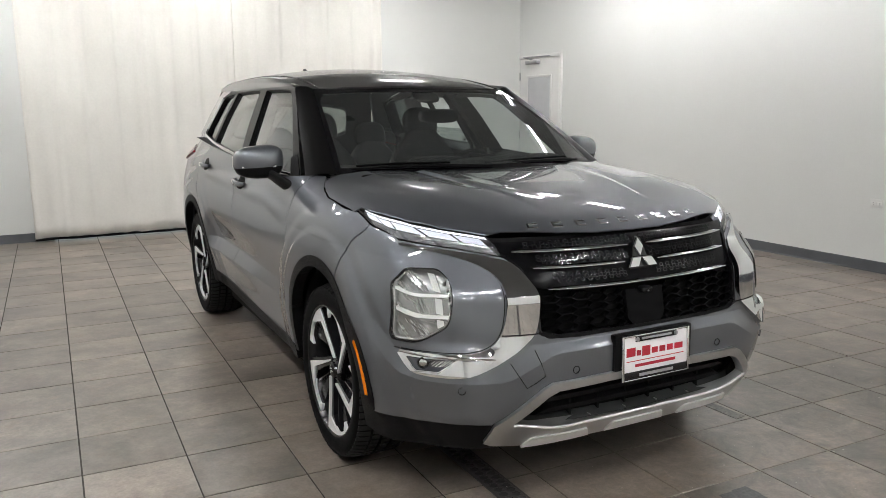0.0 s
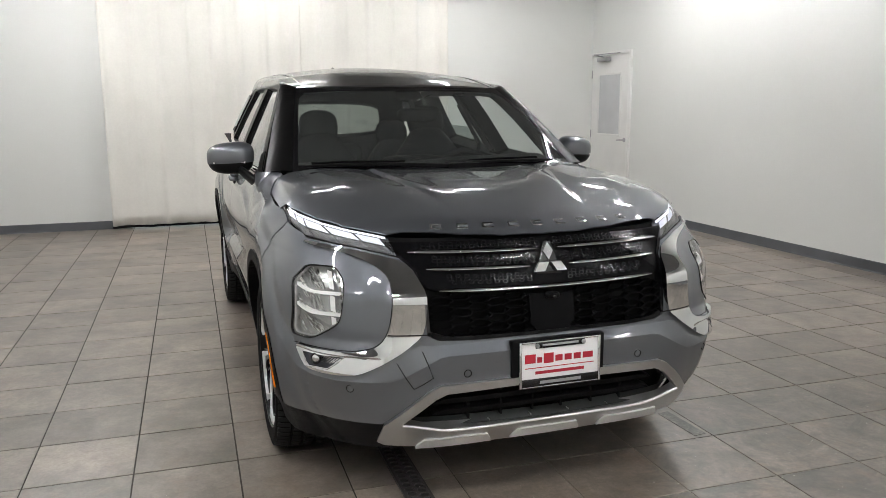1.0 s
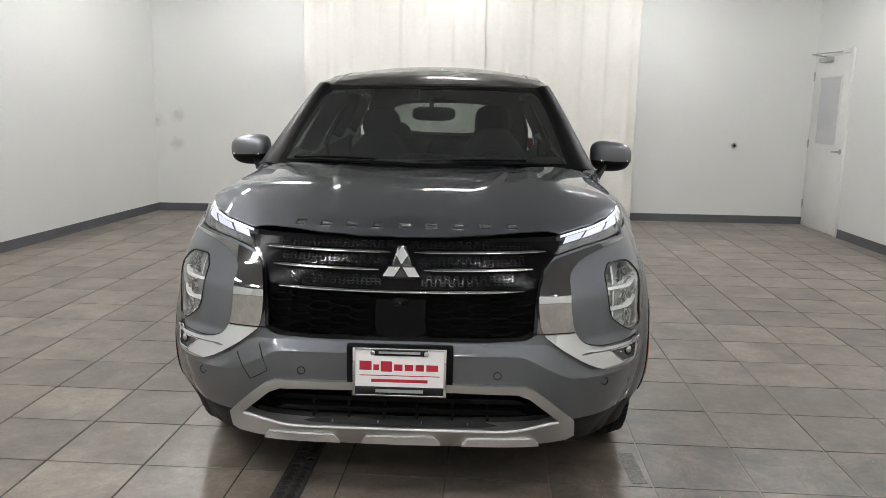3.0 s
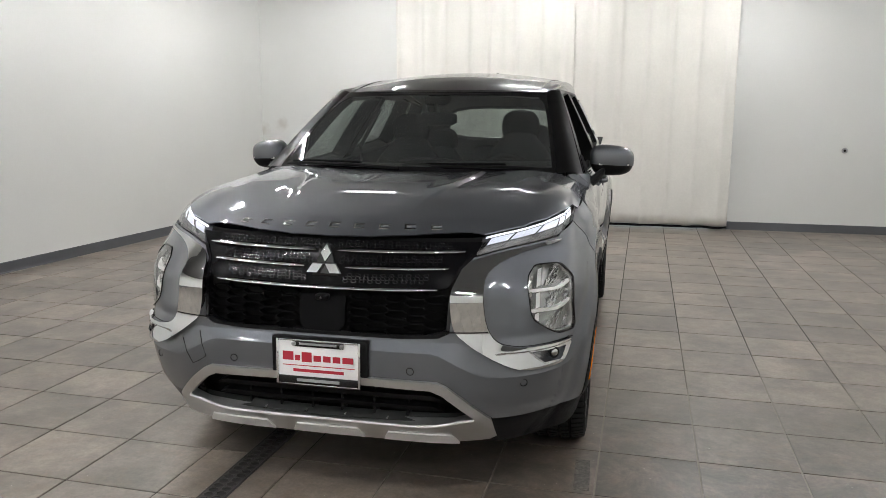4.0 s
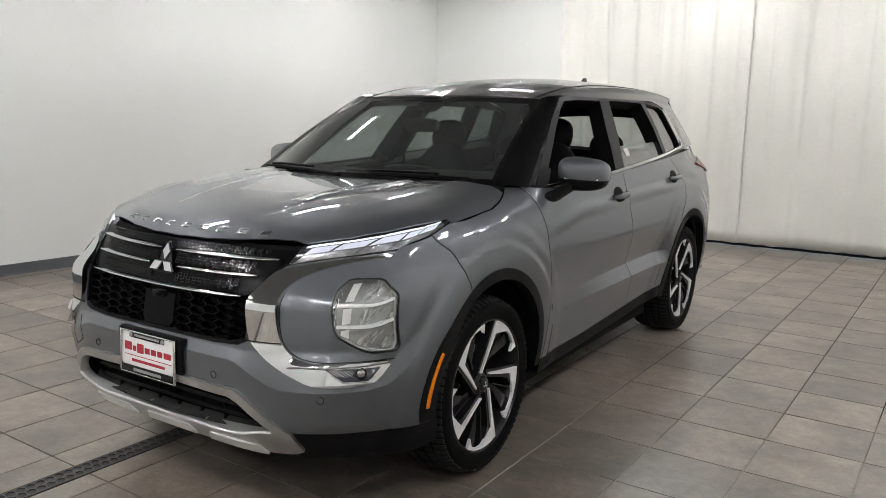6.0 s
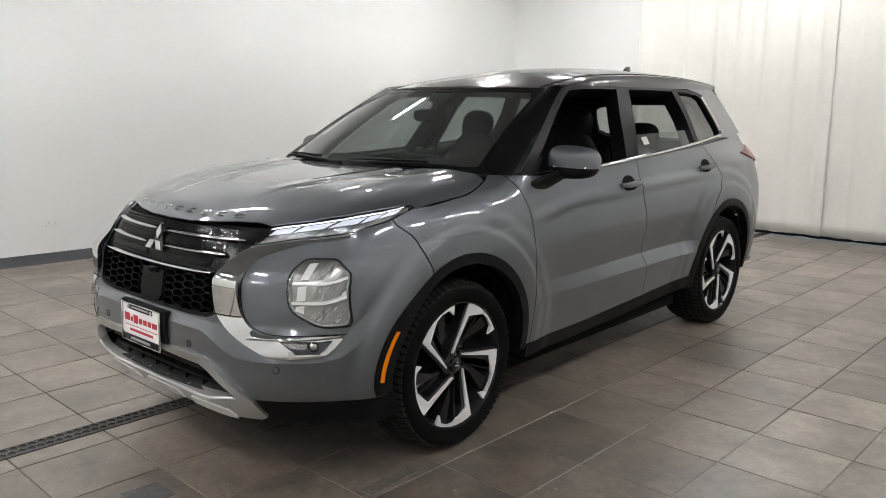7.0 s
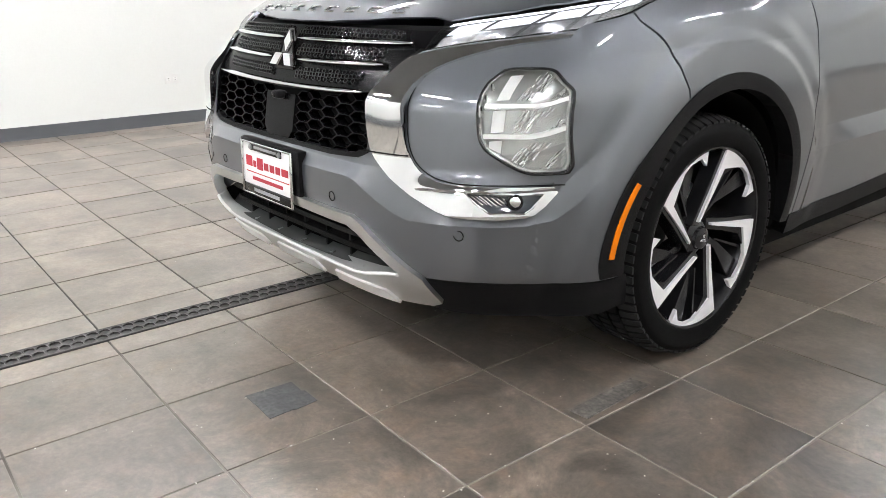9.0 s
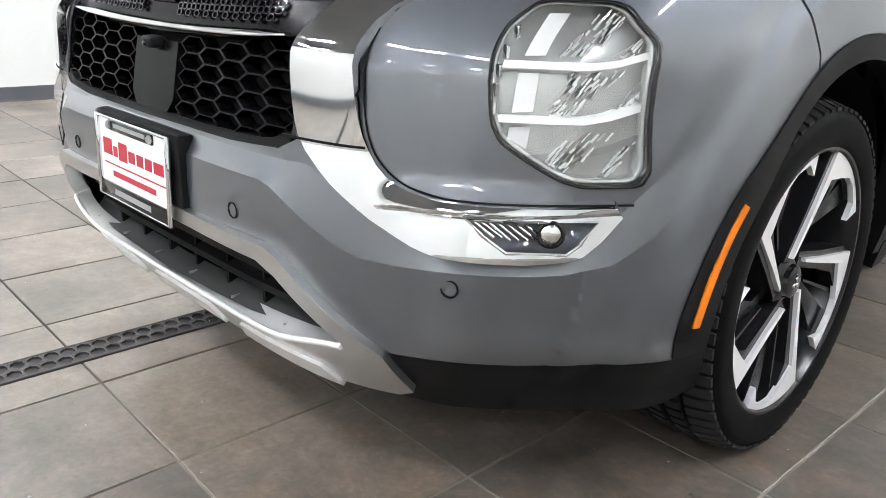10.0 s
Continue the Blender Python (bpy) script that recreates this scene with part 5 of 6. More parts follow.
HEXR = fine(HEX, 2)
cx0, cz0 = 0.788, 0.780
for turn in (lambda q: q, flip):
    frame_part = part("headlamp", turn(ring(HEXR, 1.010, 0.965, 0.003, -0.001)), GLOSS_BLACK, car, "tall six-sided headlamp with three tiers")
    bowl = [(cx0 + (x - cx0) * 0.95, cz0 + (z - cz0) * 0.95) for x, z in HEXR]
    part("bowl", turn(panel(nose(bowl), on_skin(-0.034), (0.02, 0.02), 0)), BOWL, frame_part, "silver lamp bowl")
    part("inner_rim", turn(ring(HEXR, 0.965, 0.925, -0.007, -0.018)), BOWL, frame_part)
    for z in (0.745, 0.818):
        bar_loop = nose([(0.726, z - 0.004), (0.806, z - 0.004), (0.824, z + 0.002), (0.843, z + 0.014), (0.843, z + 0.026), (0.820, z + 0.010), (0.804, z + 0.006), (0.726, z + 0.006)])
        part("tier_bar", turn(panel(bar_loop, on_skin(-0.014), (0.015, 0.01), 0.03)), BEZEL, frame_part, "pale bar between the tiers")
    for zc in (0.694, 0.780, 0.862):
        for xc, w, cols in ((0.793, 0.020, 5), (0.832, 0.008, 2)):
            b = bmesh.new()
            rnd = random.Random(int(zc * 1000 + xc * 100))
            for r in range(7):
                for c in range(cols + 2):
                    if rnd.random() < 0.2:
                        continue
                    t = (r - 3) / 3
                    x = xc + w * ((c + rnd.uniform(0.2, 0.8)) / (cols + 2) * 2 - 1) * (0.75 + 0.25 * t) + 0.011 * t
                    z = zc + 0.028 * t + rnd.uniform(-0.002, 0.002)
                    p = skin(ux(x * 1.012), z, -0.026)
                    h = w / cols * rnd.uniform(0.25, 0.6)
                    tall = rnd.uniform(0.005, 0.010)
                    facet = box(-h, -0.002, -tall, h, 0.010, tall)
                    for v in facet.verts:
                        if v.co.z > 0:
                            v.co.x = v.co.x * 0.7 + h * 1.2
                    join(b, facet, Matrix.Translation(p) @ pose(0, 0, 0, -8 + rnd.uniform(-16, 16), 32 + rnd.uniform(-6, 6), 38 + rnd.uniform(-22, 22)))
            part("reflector", turn(b), REFLECTOR, frame_part, flat=True)
    for za, zb in ((0.655, 0.735), (0.755, 0.808), (0.83, 0.885)):
        part("pale_fin", turn(band([[skin(ux((0.7405 + 0.0062 * k) * 1.012), za + (zb - za) * j / 4, -0.012 - 0.006 * k) for k in range(4)] for j in range(5)])), BEZEL, frame_part)
    strip = bmesh.new()
    for k in range(7):
        z = 0.71 + 0.025 * k
        p = skin(ux(0.7300), z, -0.006)
        box(p.x - 0.004, p.y - 0.002, z - 0.009, p.x + 0.004, p.y + 0.004, z + 0.009, 0.001, 1, bm=strip)
    part("side_strip", turn(strip), REFLECTOR, frame_part)
    lens_loop = [(cx0 + (x - cx0) * 0.975, cz0 + (z - cz0) * 0.975) for x, z in HEXR]
    clear(part("lens", turn(panel(nose(lens_loop), on_skin(0.001), (0.02, 0.02), 0)), LENS, frame_part))

# slim daytime lamps between hood and bumper
LOW = [(0.525, 0.940), (0.58, 0.952), (0.65, 0.965), (0.72, 0.977), (0.79, 0.989)]
low_pts = [skin(u, z, 0.0) for u, z in nose(LOW)] + [skin(0.97, 1.001), skin(1.10, 1.023), skin(1.27, 1.059)]
up_xy = LAMP_TOP
up_pts = [hood_at(x, y, -0.002) for x, y in up_xy]


def between(t, s, off=0.0):
    k = min(len(low_pts) - 1.001, t * (len(low_pts) - 1))
    i = int(k)
    a = low_pts[i].lerp(low_pts[i + 1], k - i)
    b = up_pts[i].lerp(up_pts[i + 1], k - i)
    n = (low_pts[i + 1] - low_pts[i]).cross(b - a)
    n = n.normalized() if n.length > 1e-9 else Vector((0.5, -0.7, 0.5))
    if n.y > 0:
        n = -n
    return a.lerp(b, s) + (0.010 * math.sin(math.pi * s) + off) * n


def strip_piece(t0, t1, s0, s1, off, skew=0.0, n=10, m=4):
    return band([[between(t0 + (t1 - t0) * i / n + skew * (s0 + (s1 - s0) * j / m), s0 + (s1 - s0) * j / m, off) for j in range(m + 1)] for i in range(n + 1)])


for turn in (lambda q: q, flip):
    base = part("daytime_lamp", turn(strip_piece(0, 0.985, -0.03, 0.99, -0.024, n=30)), LAMP_BACK, car, "slim lit daytime lamp")
    part("light_line", turn(strip_piece(0.03, 0.93, 0.80, 0.93, -0.010, n=30)), DRL, base, "lit white line")
    part("lower_edge", turn(strip_piece(0.0, 0.96, 0.0, 0.07, -0.008, n=30)), GLOSS_BLACK, base)
    for i in range(5):
        t0 = 0.03 + 0.165 * i
        part("light_block", turn(strip_piece(t0, t0 + 0.150, 0.44, 0.77, -0.012, 0.09)), DRL_SOFT, base, "lit white lamp segment")
        part("light_guide", turn(strip_piece(t0 + 0.005, t0 + 0.150, 0.12, 0.40, -0.014, 0.06)), GUIDE, base)
        part("divider", turn(strip_piece(t0 + 0.152, t0 + 0.163, 0.10, 0.78, -0.009, 0.09, n=2)), LAMP_BACK, base)
    clear(part("lens", turn(strip_piece(0.01, 0.99, 0.02, 0.97, 0.0, n=30)), LENS, base))

for turn in (lambda q: q, flip):
    mk = side(arch_edge(0.458, 149, 174, 12) + arch_edge(0.442, 174, 149, 12))
    part("side_marker", turn(panel(mk, on_skin(0.0065), (0.012, 0.015), 0.006)), AMBER, car, "amber side marker")

# plate ------------------------------------------------------------------
py = skin(0, 0.57, 0.0).y
plate = part("plate_holder", box(-0.176, py - 0.012, 0.505, 0.184, py + 0.02, 0.655, 0.006), PLASTIC, car)
m_pl = pose(0.004, py - 0.016, 0.568, -2)


def on_plate(name, x0, z0, x1, z1, y0, y1, material, label="", bev=0.001):
    b = box(x0, -y1, z0, x1, -y0, z1, bev)
    b.transform(m_pl)
    return part(name, b, material, plate, label)


on_plate("number_plate", -0.150, -0.074, 0.150, 0.074, 0.0, 0.003, WHITE_PLATE, "white dealer plate with red bars")
b = box(-0.158, -0.010, -0.083, -0.148, 0.0, 0.083, 0.003)
box(0.148, -0.010, -0.083, 0.158, 0.0, 0.083, 0.003, bm=b)
box(-0.148, -0.010, 0.076, 0.148, 0.0, 0.083, 0.003, bm=b)
box(-0.148, -0.010, -0.083, 0.148, 0.0, -0.078, 0.003, bm=b)
b.transform(m_pl)
part("plate_frame", b, CHROME, plate, "chrome plate frame")
on_plate("frame_band", -0.095, 0.056, 0.095, 0.077, 0.003, 0.008, GLOSS_BLACK, "black band with a grey bar")
on_plate("frame_band", -0.148, -0.079, 0.148, -0.052, 0.003, 0.008, GLOSS_BLACK, "black band with a grey bar")
on_plate("grey_bar", -0.070, 0.063, 0.070, 0.071, 0.008, 0.0088, GREY_INK, "", 0)
on_plate("grey_bar", -0.080, -0.071, 0.080, -0.060, 0.008, 0.0088, GREY_INK, "", 0)
bars = [(-0.135, 0.004, -0.094, 0.036), (-0.088, 0.004, -0.069, 0.024), (-0.063, 0.0, -0.025, 0.036), (-0.018, 0.004, 0.010, 0.026), (0.018, 0.004, 0.046, 0.026), (0.054, 0.004, 0.082, 0.026), (0.09, 0.004, 0.130, 0.026)]
for x0, z0, x1, z1 in bars:
    on_plate("red_bar", x0, z0, x1, z1, 0.003, 0.0036, RED_INK, "", 0)
on_plate("red_line", -0.135, -0.015, 0.135, -0.012, 0.003, 0.0036, RED_INK, "", 0)
on_plate("red_bar", -0.095, -0.037, 0.095, -0.026, 0.003, 0.0036, RED_INK, "", 0)
for x in (-0.09, 0.09):
    b = lathe([(0, 0.008), (-0.004, 0.008), (-0.006, 0.005), (-0.006, 0.0)], "y", 14)
    b.transform(m_pl @ pose(x, -0.008, 0.066))
    part("screw", b, STEEL, plate)

# wheels -----------------------------------------------------------------
def tyre_mesh():
    prof = [(-0.125, 0.272), (-0.132, 0.293), (-0.133, 0.318), (-0.126, 0.342), (-0.115, 0.353), (-0.10, 0.360)]
    for k in range(4):
        x = -0.075 + 0.05 * k
        prof += [(x - 0.006, 0.3635), (x - 0.004, 0.356), (x + 0.004, 0.356), (x + 0.006, 0.3635)]
    prof += [(0.10, 0.360), (0.115, 0.353), (0.126, 0.342), (0.131, 0.333), (0.1325, 0.330), (0.133, 0.320), (0.1335, 0.312), (0.132, 0.300), (0.130, 0.287), (0.127, 0.279), (0.119, 0.272)]
    b = lathe(prof, "x", 96)
    return b


def block_mesh():
    """Tread blocks over the shoulders and ribs."""
    b = bmesh.new()
    n = 72
    for k in range(n):
        a = 2 * math.pi * k / n
        for x0, x1, sk in ((0.078, 0.127, 0.10), (-0.127, -0.078, -0.10), (0.033, 0.066, -0.06), (-0.066, -0.033, 0.06), (-0.018, 0.018, 0.05)):
            vs = []
            for x, da in ((x0, 0), (x1, sk * 0.25), (x1, sk * 0.25 + 0.060), (x0, 0.060)):
                for dr in (-0.005, 0.0015):
                    edge_r = 0.3675 - 0.012 * max(0.0, (abs(x) - 0.095) / 0.027) ** 1.7
                    vs.append(b.verts.new((x, (edge_r + dr - 0.001) * math.cos(a + da), (edge_r + dr - 0.001) * math.sin(a + da))))
            b.faces.new((vs[1], vs[3], vs[5], vs[7]))
            for i in range(4):
                j = (i + 1) % 4
                b.faces.new((vs[2 * i], vs[2 * j], vs[2 * j + 1], vs[2 * i + 1]))
    bmesh.ops.recalc_face_normals(b, faces=b.faces[:])
    return b


def polar(r, a):
    return (r * math.cos(radians(a)), r * math.sin(radians(a)))


def slab(loop, x_face, depth, dish=0.0, bevel=0.004):
    """A flat-faced piece of the wheel from (along, up) points; the face dips towards the hub by dish."""
    b = bmesh.new()
    cy, cz = sum(p[0] for p in loop) / len(loop), sum(p[1] for p in loop) / len(loop)

    def at(p, d):
        r = math.hypot(*p)
        return Vector((x_face - dish * (1 - min(1.0, r / 0.25)) ** 1.0 - d, p[0], p[1]))
    vs0 = [b.verts.new(at(p, 0.0)) for p in loop]
    vs1 = [b.verts.new(at((cy + (p[0] - cy) * 1.0, cz + (p[1] - cz) * 1.0), depth)) for p in loop]
    b.faces.new(vs0)
    n = len(loop)
    for i in range(n):
        b.faces.new((vs0[i], vs0[(i + 1) % n], vs1[(i + 1) % n], vs1[i]))
    bmesh.ops.recalc_face_normals(b, faces=b.faces[:])
    return b


barrel_me = lathe([(0.105, 0.272), (0.117, 0.279), (0.124, 0.279), (0.125, 0.273), (0.112, 0.264), (0.09, 0.256), (0.02, 0.243), (-0.09, 0.240), (-0.12, 0.272)], "x", 72)
barrel = part("wheel", barrel_me, RIM_BLACK, car, "two-tone alloy wheel with five bright blades")
wheel_parts = []
wheel_parts.append(part("tyre", tyre_mesh(), RUBBER, barrel, "black road tyre"))
wheel_parts.append(part("tread", block_mesh(), TREAD, barrel, flat=True))
wheel_parts.append(part("rim_lip", lathe([(0.1245, 0.2795), (0.127, 0.277), (0.126, 0.2720), (0.121, 0.269)], "x", 96), RIM_BLACK, barrel))
for k in range(5):
    a = 72 - 72 * k
    # bright blade: a slanting arm, thin at the hub, that turns along the rim and ends in a tooth
    def at(s, t):
        return (s * math.cos(radians(a)) - t * math.sin(radians(a)), s * math.sin(radians(a)) + t * math.cos(radians(a)))
    rim_arc = [polar(0.2715, a + 13 - 5.1 * i) for i in range(11)]
    blade = [at(0.036, 0.047), at(0.12, 0.050)] + rim_arc + [polar(0.226, a - 37), polar(0.256, a - 31), polar(0.260, a - 20), polar(0.255, a - 12), polar(0.232, a - 2), at(0.212, 0.034), at(0.12, 0.0365), at(0.04, 0.0400)]
    wheel_parts.append(part("blade", slab(blade, 0.120, 0.012, 0.014), RIM_CUT, barrel, "bright machined blade", flat=True))
    dark = [at(0.02, 0.060), at(0.12, 0.062), polar(0.268, a + 16), polar(0.268, a - 10), at(0.20, 0.012), at(0.12, 0.022), at(0.03, 0.026)]
    wheel_parts.append(part("spoke", slab(dark, 0.114, 0.05, 0.020), RIM_BLACK, barrel, "gloss black spoke", flat=True))
    rib2 = [at(0.045, 0.012), at(0.12, -0.012), polar(0.268, a - 18), polar(0.268, a - 32), at(0.12, -0.036), at(0.05, -0.012)]
    wheel_parts.append(part("spoke", slab(rib2, 0.098, 0.05, 0.030), RIM_BLACK, barrel, "gloss black spoke", flat=True))
    rib3 = [at(0.10, -0.004), polar(0.262, a - 7), polar(0.262, a - 9), at(0.10, -0.009)]
    wheel_parts.append(part("spoke_rib", slab(rib3, 0.106, 0.03, 0.022), RIM_BLACK, barrel, flat=True))
    q = polar(0.057, a + 36)
    wheel_parts.append(part("wheel_nut", rod([(0.06, *q), (0.092, *q)], 0.009, 6), STEEL, barrel))
wheel_parts.append(part("hub_cap", lathe([(0.05, 0.062), (0.091, 0.056), (0.100, 0.036), (0.110, 0.033), (0.114, 0.026), (0.115, 0.0)], "x", 40), GLOSS_BLACK, barrel, "black hub cap"))
for a in (90, 210, 330):
    q = [polar(0.0, 0), polar(0.010, a - 30), polar(0.017, a), polar(0.010, a + 30)]
    wheel_parts.append(part("cap_mark", slab(q, 0.1165, 0.003), CHROME, barrel))
wheel_parts.append(part("brake_disc", lathe([(0.0, 0.07), (0.0, 0.165), (-0.02, 0.165), (-0.02, 0.07)], "x", 48), STEEL, barrel))
wheel_parts.append(part("brake_caliper", pebble(0.0, -0.11, 0.085, 0.05, 0.05, 0.075, 0.6, m=pose(0, 0, 0, 30)), DARK, barrel))
barrel.location = (0.780, -0.008, 0.3685)
barrel.rotation_euler = (radians(-11), 0, 0)
for x, y, s in ((0.780, AXLE, 1), (-0.780, -0.008, -1), (-0.780, AXLE, -1)):
    w = copy_thing(barrel, pose(x, y, 0.3685))
    w.parent = car
    w.rotation_euler = (radians(17 * y) if s > 0 else radians(-20 + 9 * y), 0, 0)
    w.scale = (s, 1, 1)

# mirrors ------------------------------------------------------------------
def mirror_cap():
    b = bmesh.new()
    bmesh.ops.create_uvsphere(b, u_segments=32, v_segments=20, radius=1)
    for v in b.verts:
        x, y, z = (math.copysign(abs(t) ** 0.68, t) for t in v.co)
        zt = 0.076 if z > 0 else 0.096
        taper = 1 - 0.16 * (x + 1) * 0.5
        v.co = Vector((0.963 + 0.113 * x, 0.765 + 0.085 * y * (0.55 if y > 0 else 1) + 0.03 * x, 1.208 + zt * z * taper - 0.006 * x))
    return b


for turn in (lambda q: q, flip):
    cap = mirror_cap()
    bmesh.ops.bisect_plane(cap, geom=cap.verts[:] + cap.edges[:] + cap.faces[:], plane_co=(0.9, 0.6, 1.180), plane_no=Vector((0.05, 0, 1)).normalized(), clear_inner=True)
    low_half = mirror_cap()
    bmesh.ops.bisect_plane(low_half, geom=low_half.verts[:] + low_half.edges[:] + low_half.faces[:], plane_co=(0.9, 0.6, 1.180), plane_no=Vector((0.05, 0, 1)).normalized(), clear_outer=True)
    bmesh.ops.scale(low_half, vec=(0.975, 0.99, 1), verts=low_half.verts[:], space=Matrix.Translation((-0.945, -0.745, 0)))
    mir = part("door_mirror", turn(cap), PAINT, car, "grey painted mirror with a black lower shell")
    part("lower_shell", turn(low_half), PLASTIC, mir)
    part("mirror_glass", turn(pebble(0.966, 0.815, 1.205, 0.084, 0.004, 0.06, 0.6)), CHROME, mir)
    arm = band([[Vector((0.862 + 0.078 * t, 0.60 + 0.15 * t + (0.085 - 0.035 * t) * math.cos(c), 1.088 + 0.072 * t + (0.034 - 0.010 * t) * math.sin(c))) for c in [2 * math.pi * k / 16 for k in range(17)]] for t in [j / 5 for j in range(6)]])
    part("mirror_arm", turn(arm), PLASTIC, mir)
    foot = panel([(0.49, 1.138), (0.62, 1.142), (0.70, 1.215), (0.63, 1.232)], lambda y, z: glass_side(y, z, 0.008), (0.05, 0.03), 0.01)
    part("mirror_foot", turn(foot), PLASTIC, mir)
    blink = panel([(0.90, 1.178), (1.05, 1.175), (1.05, 1.181), (0.90, 1.186)], lambda x, z: Vector((x, 0.684 + 0.9 * (x - 0.961) ** 2 + 0.3 * (x - 0.961), z)), (0.02, 0.01), 0.004)
    part("turn_signal", turn(blink), BEZEL, mir)

# door handles
for door_pair, y0, z0 in ((doors[0], 1.43, 1.045), (doors[1], 2.44, 1.085)):
    for ob, turn in zip(door_pair, (lambda q: q, flip)):
        cup = panel(side(rounded([(y0 - 0.095, z0 - 0.036), (y0 + 0.05, z0 - 0.036), (y0 + 0.075, z0), (y0 + 0.04, z0 + 0.044), (y0 - 0.06, z0 + 0.044)], 0.25, 2)), on_skin(0.0015), (0.03, 0.02), 0)
        part("handle_cup", turn(cup), DARK, ob)
        rows = []
        for k in range(15):
            t = -1 + 2 * k / 14
            c = skin(uy(y0 + 0.105 * t), z0 + 0.004 * t, 0.006 + 0.03 * (1 - t**4))
            r = 0.017 * (1 - 0.35 * t * t)
            rows.append([c + Vector((0.010 * math.cos(a), 0, r * math.sin(a))) for a in [2 * math.pi * j / 12 for j in range(13)]])
        part("handle", turn(band(rows)), PAINT, ob)

# wipers and cowl
cowl = band([[Vector((0.735 * s, 0.07 + 0.45 * (0.735 * s) ** 2 + 0.10 * t, 1.146 - 0.012 * s * s + 0.012 * t)) for s in [-1 + k / 12 for k in range(25)]] for t in (0, 0.4, 1)])
cowl_part = part("cowl", cowl, PLASTIC, car)
for pts in ([(0.60, 0.33), (0.45, 0.245), (0.2, 0.19), (-0.05, 0.20)], [(-0.02, 0.155), (-0.25, 0.185), (-0.5, 0.25), (-0.66, 0.32)]):
    line = [Vector((x, y - 0.01, 1.178 + 0.012 * math.sin(k))) for k, (x, y) in enumerate(pts)]
    wiper = part("wiper", rod(line, lambda t: 0.010 - 0.004 * t, 8), PLASTIC, cowl_part)
    part("blade", rod([p + Vector((0.03, 0.012, 0.012)) for p in line[1:]], 0.006, 6), RUBBER, wiper)
part("nozzle", pebble(-0.62, 0.16, 1.155, 0.05, 0.02, 0.012, 0.7), PLASTIC, cowl_part)

# cabin ----------------------------------------------------------------
dash = band([[Vector((0.70 * s, 0.30 + 0.28 * (0.7 * s) ** 2 + 0.45 * t, 1.135 + 0.035 * math.sin(2.6 * t) + 0.02 * smooth(-0.1, 0.3, s * t) - 0.5 * max(0, t - 0.85))) for s in [-1 + k / 12 for k in range(25)]] for t in [j / 12 for j in range(13)]])
dash_part = part("dashboard", dash, CABIN, car)
part("dash_front", box(-0.70, 0.70, 0.55, 0.70, 0.84, 1.10, 0.03), CABIN, dash_part)
part("screen_hood", pebble(-0.02, 0.72, 1.165, 0.16, 0.05, 0.03, 0.6), CABIN, dash_part)
wheel_ring = rod([pose(0.37, 0.93, 1.03, 65) @ Vector((0.185 * math.cos(a), 0.185 * math.sin(a), 0)) for a in [2 * math.pi * k / 40 for k in range(40)]], 0.016, 10, closed=True)
steer = part("steering_wheel", wheel_ring, LEATHER, car)
part("steering_hub", pebble(0.37, 0.92, 1.03, 0.10, 0.05, 0.06, 0.6), LEATHER, steer)
part("steering_spoke", box(0.20, 0.905, 1.015, 0.54, 0.93, 1.045, 0.008), LEATHER, steer)


def seat(x, y, low=0.0):
    s = part("seat", pebble(x, y - 0.22, 0.62, 0.26, 0.28, 0.11, 0.45), LEATHER, car, "black leather seat")
    b = pebble(0, 0, 0, 0.255, 0.085, 0.36, 0.6)
    for v in b.verts:
        v.co.x *= 1 - 0.45 * smooth(0.08, 0.36, v.co.z)
    b.transform(pose(x, y + 0.08, 0.95 - low, -14))
    part("backrest", b, LEATHER, s)
    part("headrest", pebble(0, 0, 0, 0.122, 0.05, 0.105, 0.75, m=pose(x, y + 0.165, 1.325 - low, -10)), LEATHER, s)
    for dx in (-0.06, 0.06):
        part("headrest_post", rod([(x + dx, y + 0.14, 1.18 - low), (x + dx, y + 0.16, 1.30 - low)], 0.007, 8), STEEL, s)


seat(-0.36, 1.47)
seat(0.36, 1.52, -0.025)
seat(-0.36, 2.38, 0.11)
seat(0.36, 2.38, 0.08)
seat(0.0, 2.36, 0.24)
part("console", box(-0.10, 0.85, 0.35, 0.10, 1.75, 0.80, 0.03), CABIN, car)
rear_mirror = part("rear_view_mirror", pebble(0, 0, 0, 0.115, 0.025, 0.036, 0.55, m=pose(0.02, 0.76, 1.405, 8)), CABIN, car)
part("mirror_stem", rod([(0.01, 0.78, 1.42), (0.0, 0.84, 1.49)], 0.014, 10), CABIN, rear_mirror)
part("headliner", panel(two([(0.0, 0.97), (0.5, 1.05), (0.60, 1.12), (0.62, 2.6), (0.55, 3.1), (0.0, 3.18)]), lambda x, y: roof_at(x, y, -0.045), (0.1, 0.1), 0, ref=(0, 2, 1)), CLOTH_GREY, car)
part("cabin_floor", box(-0.78, 0.55, 0.30, 0.78, 3.4, 0.36), CABIN, car)
part("boot_floor", box(-0.55, 2.75, 0.36, 0.55, 3.5, 0.80, 0.02), CABIN, car)
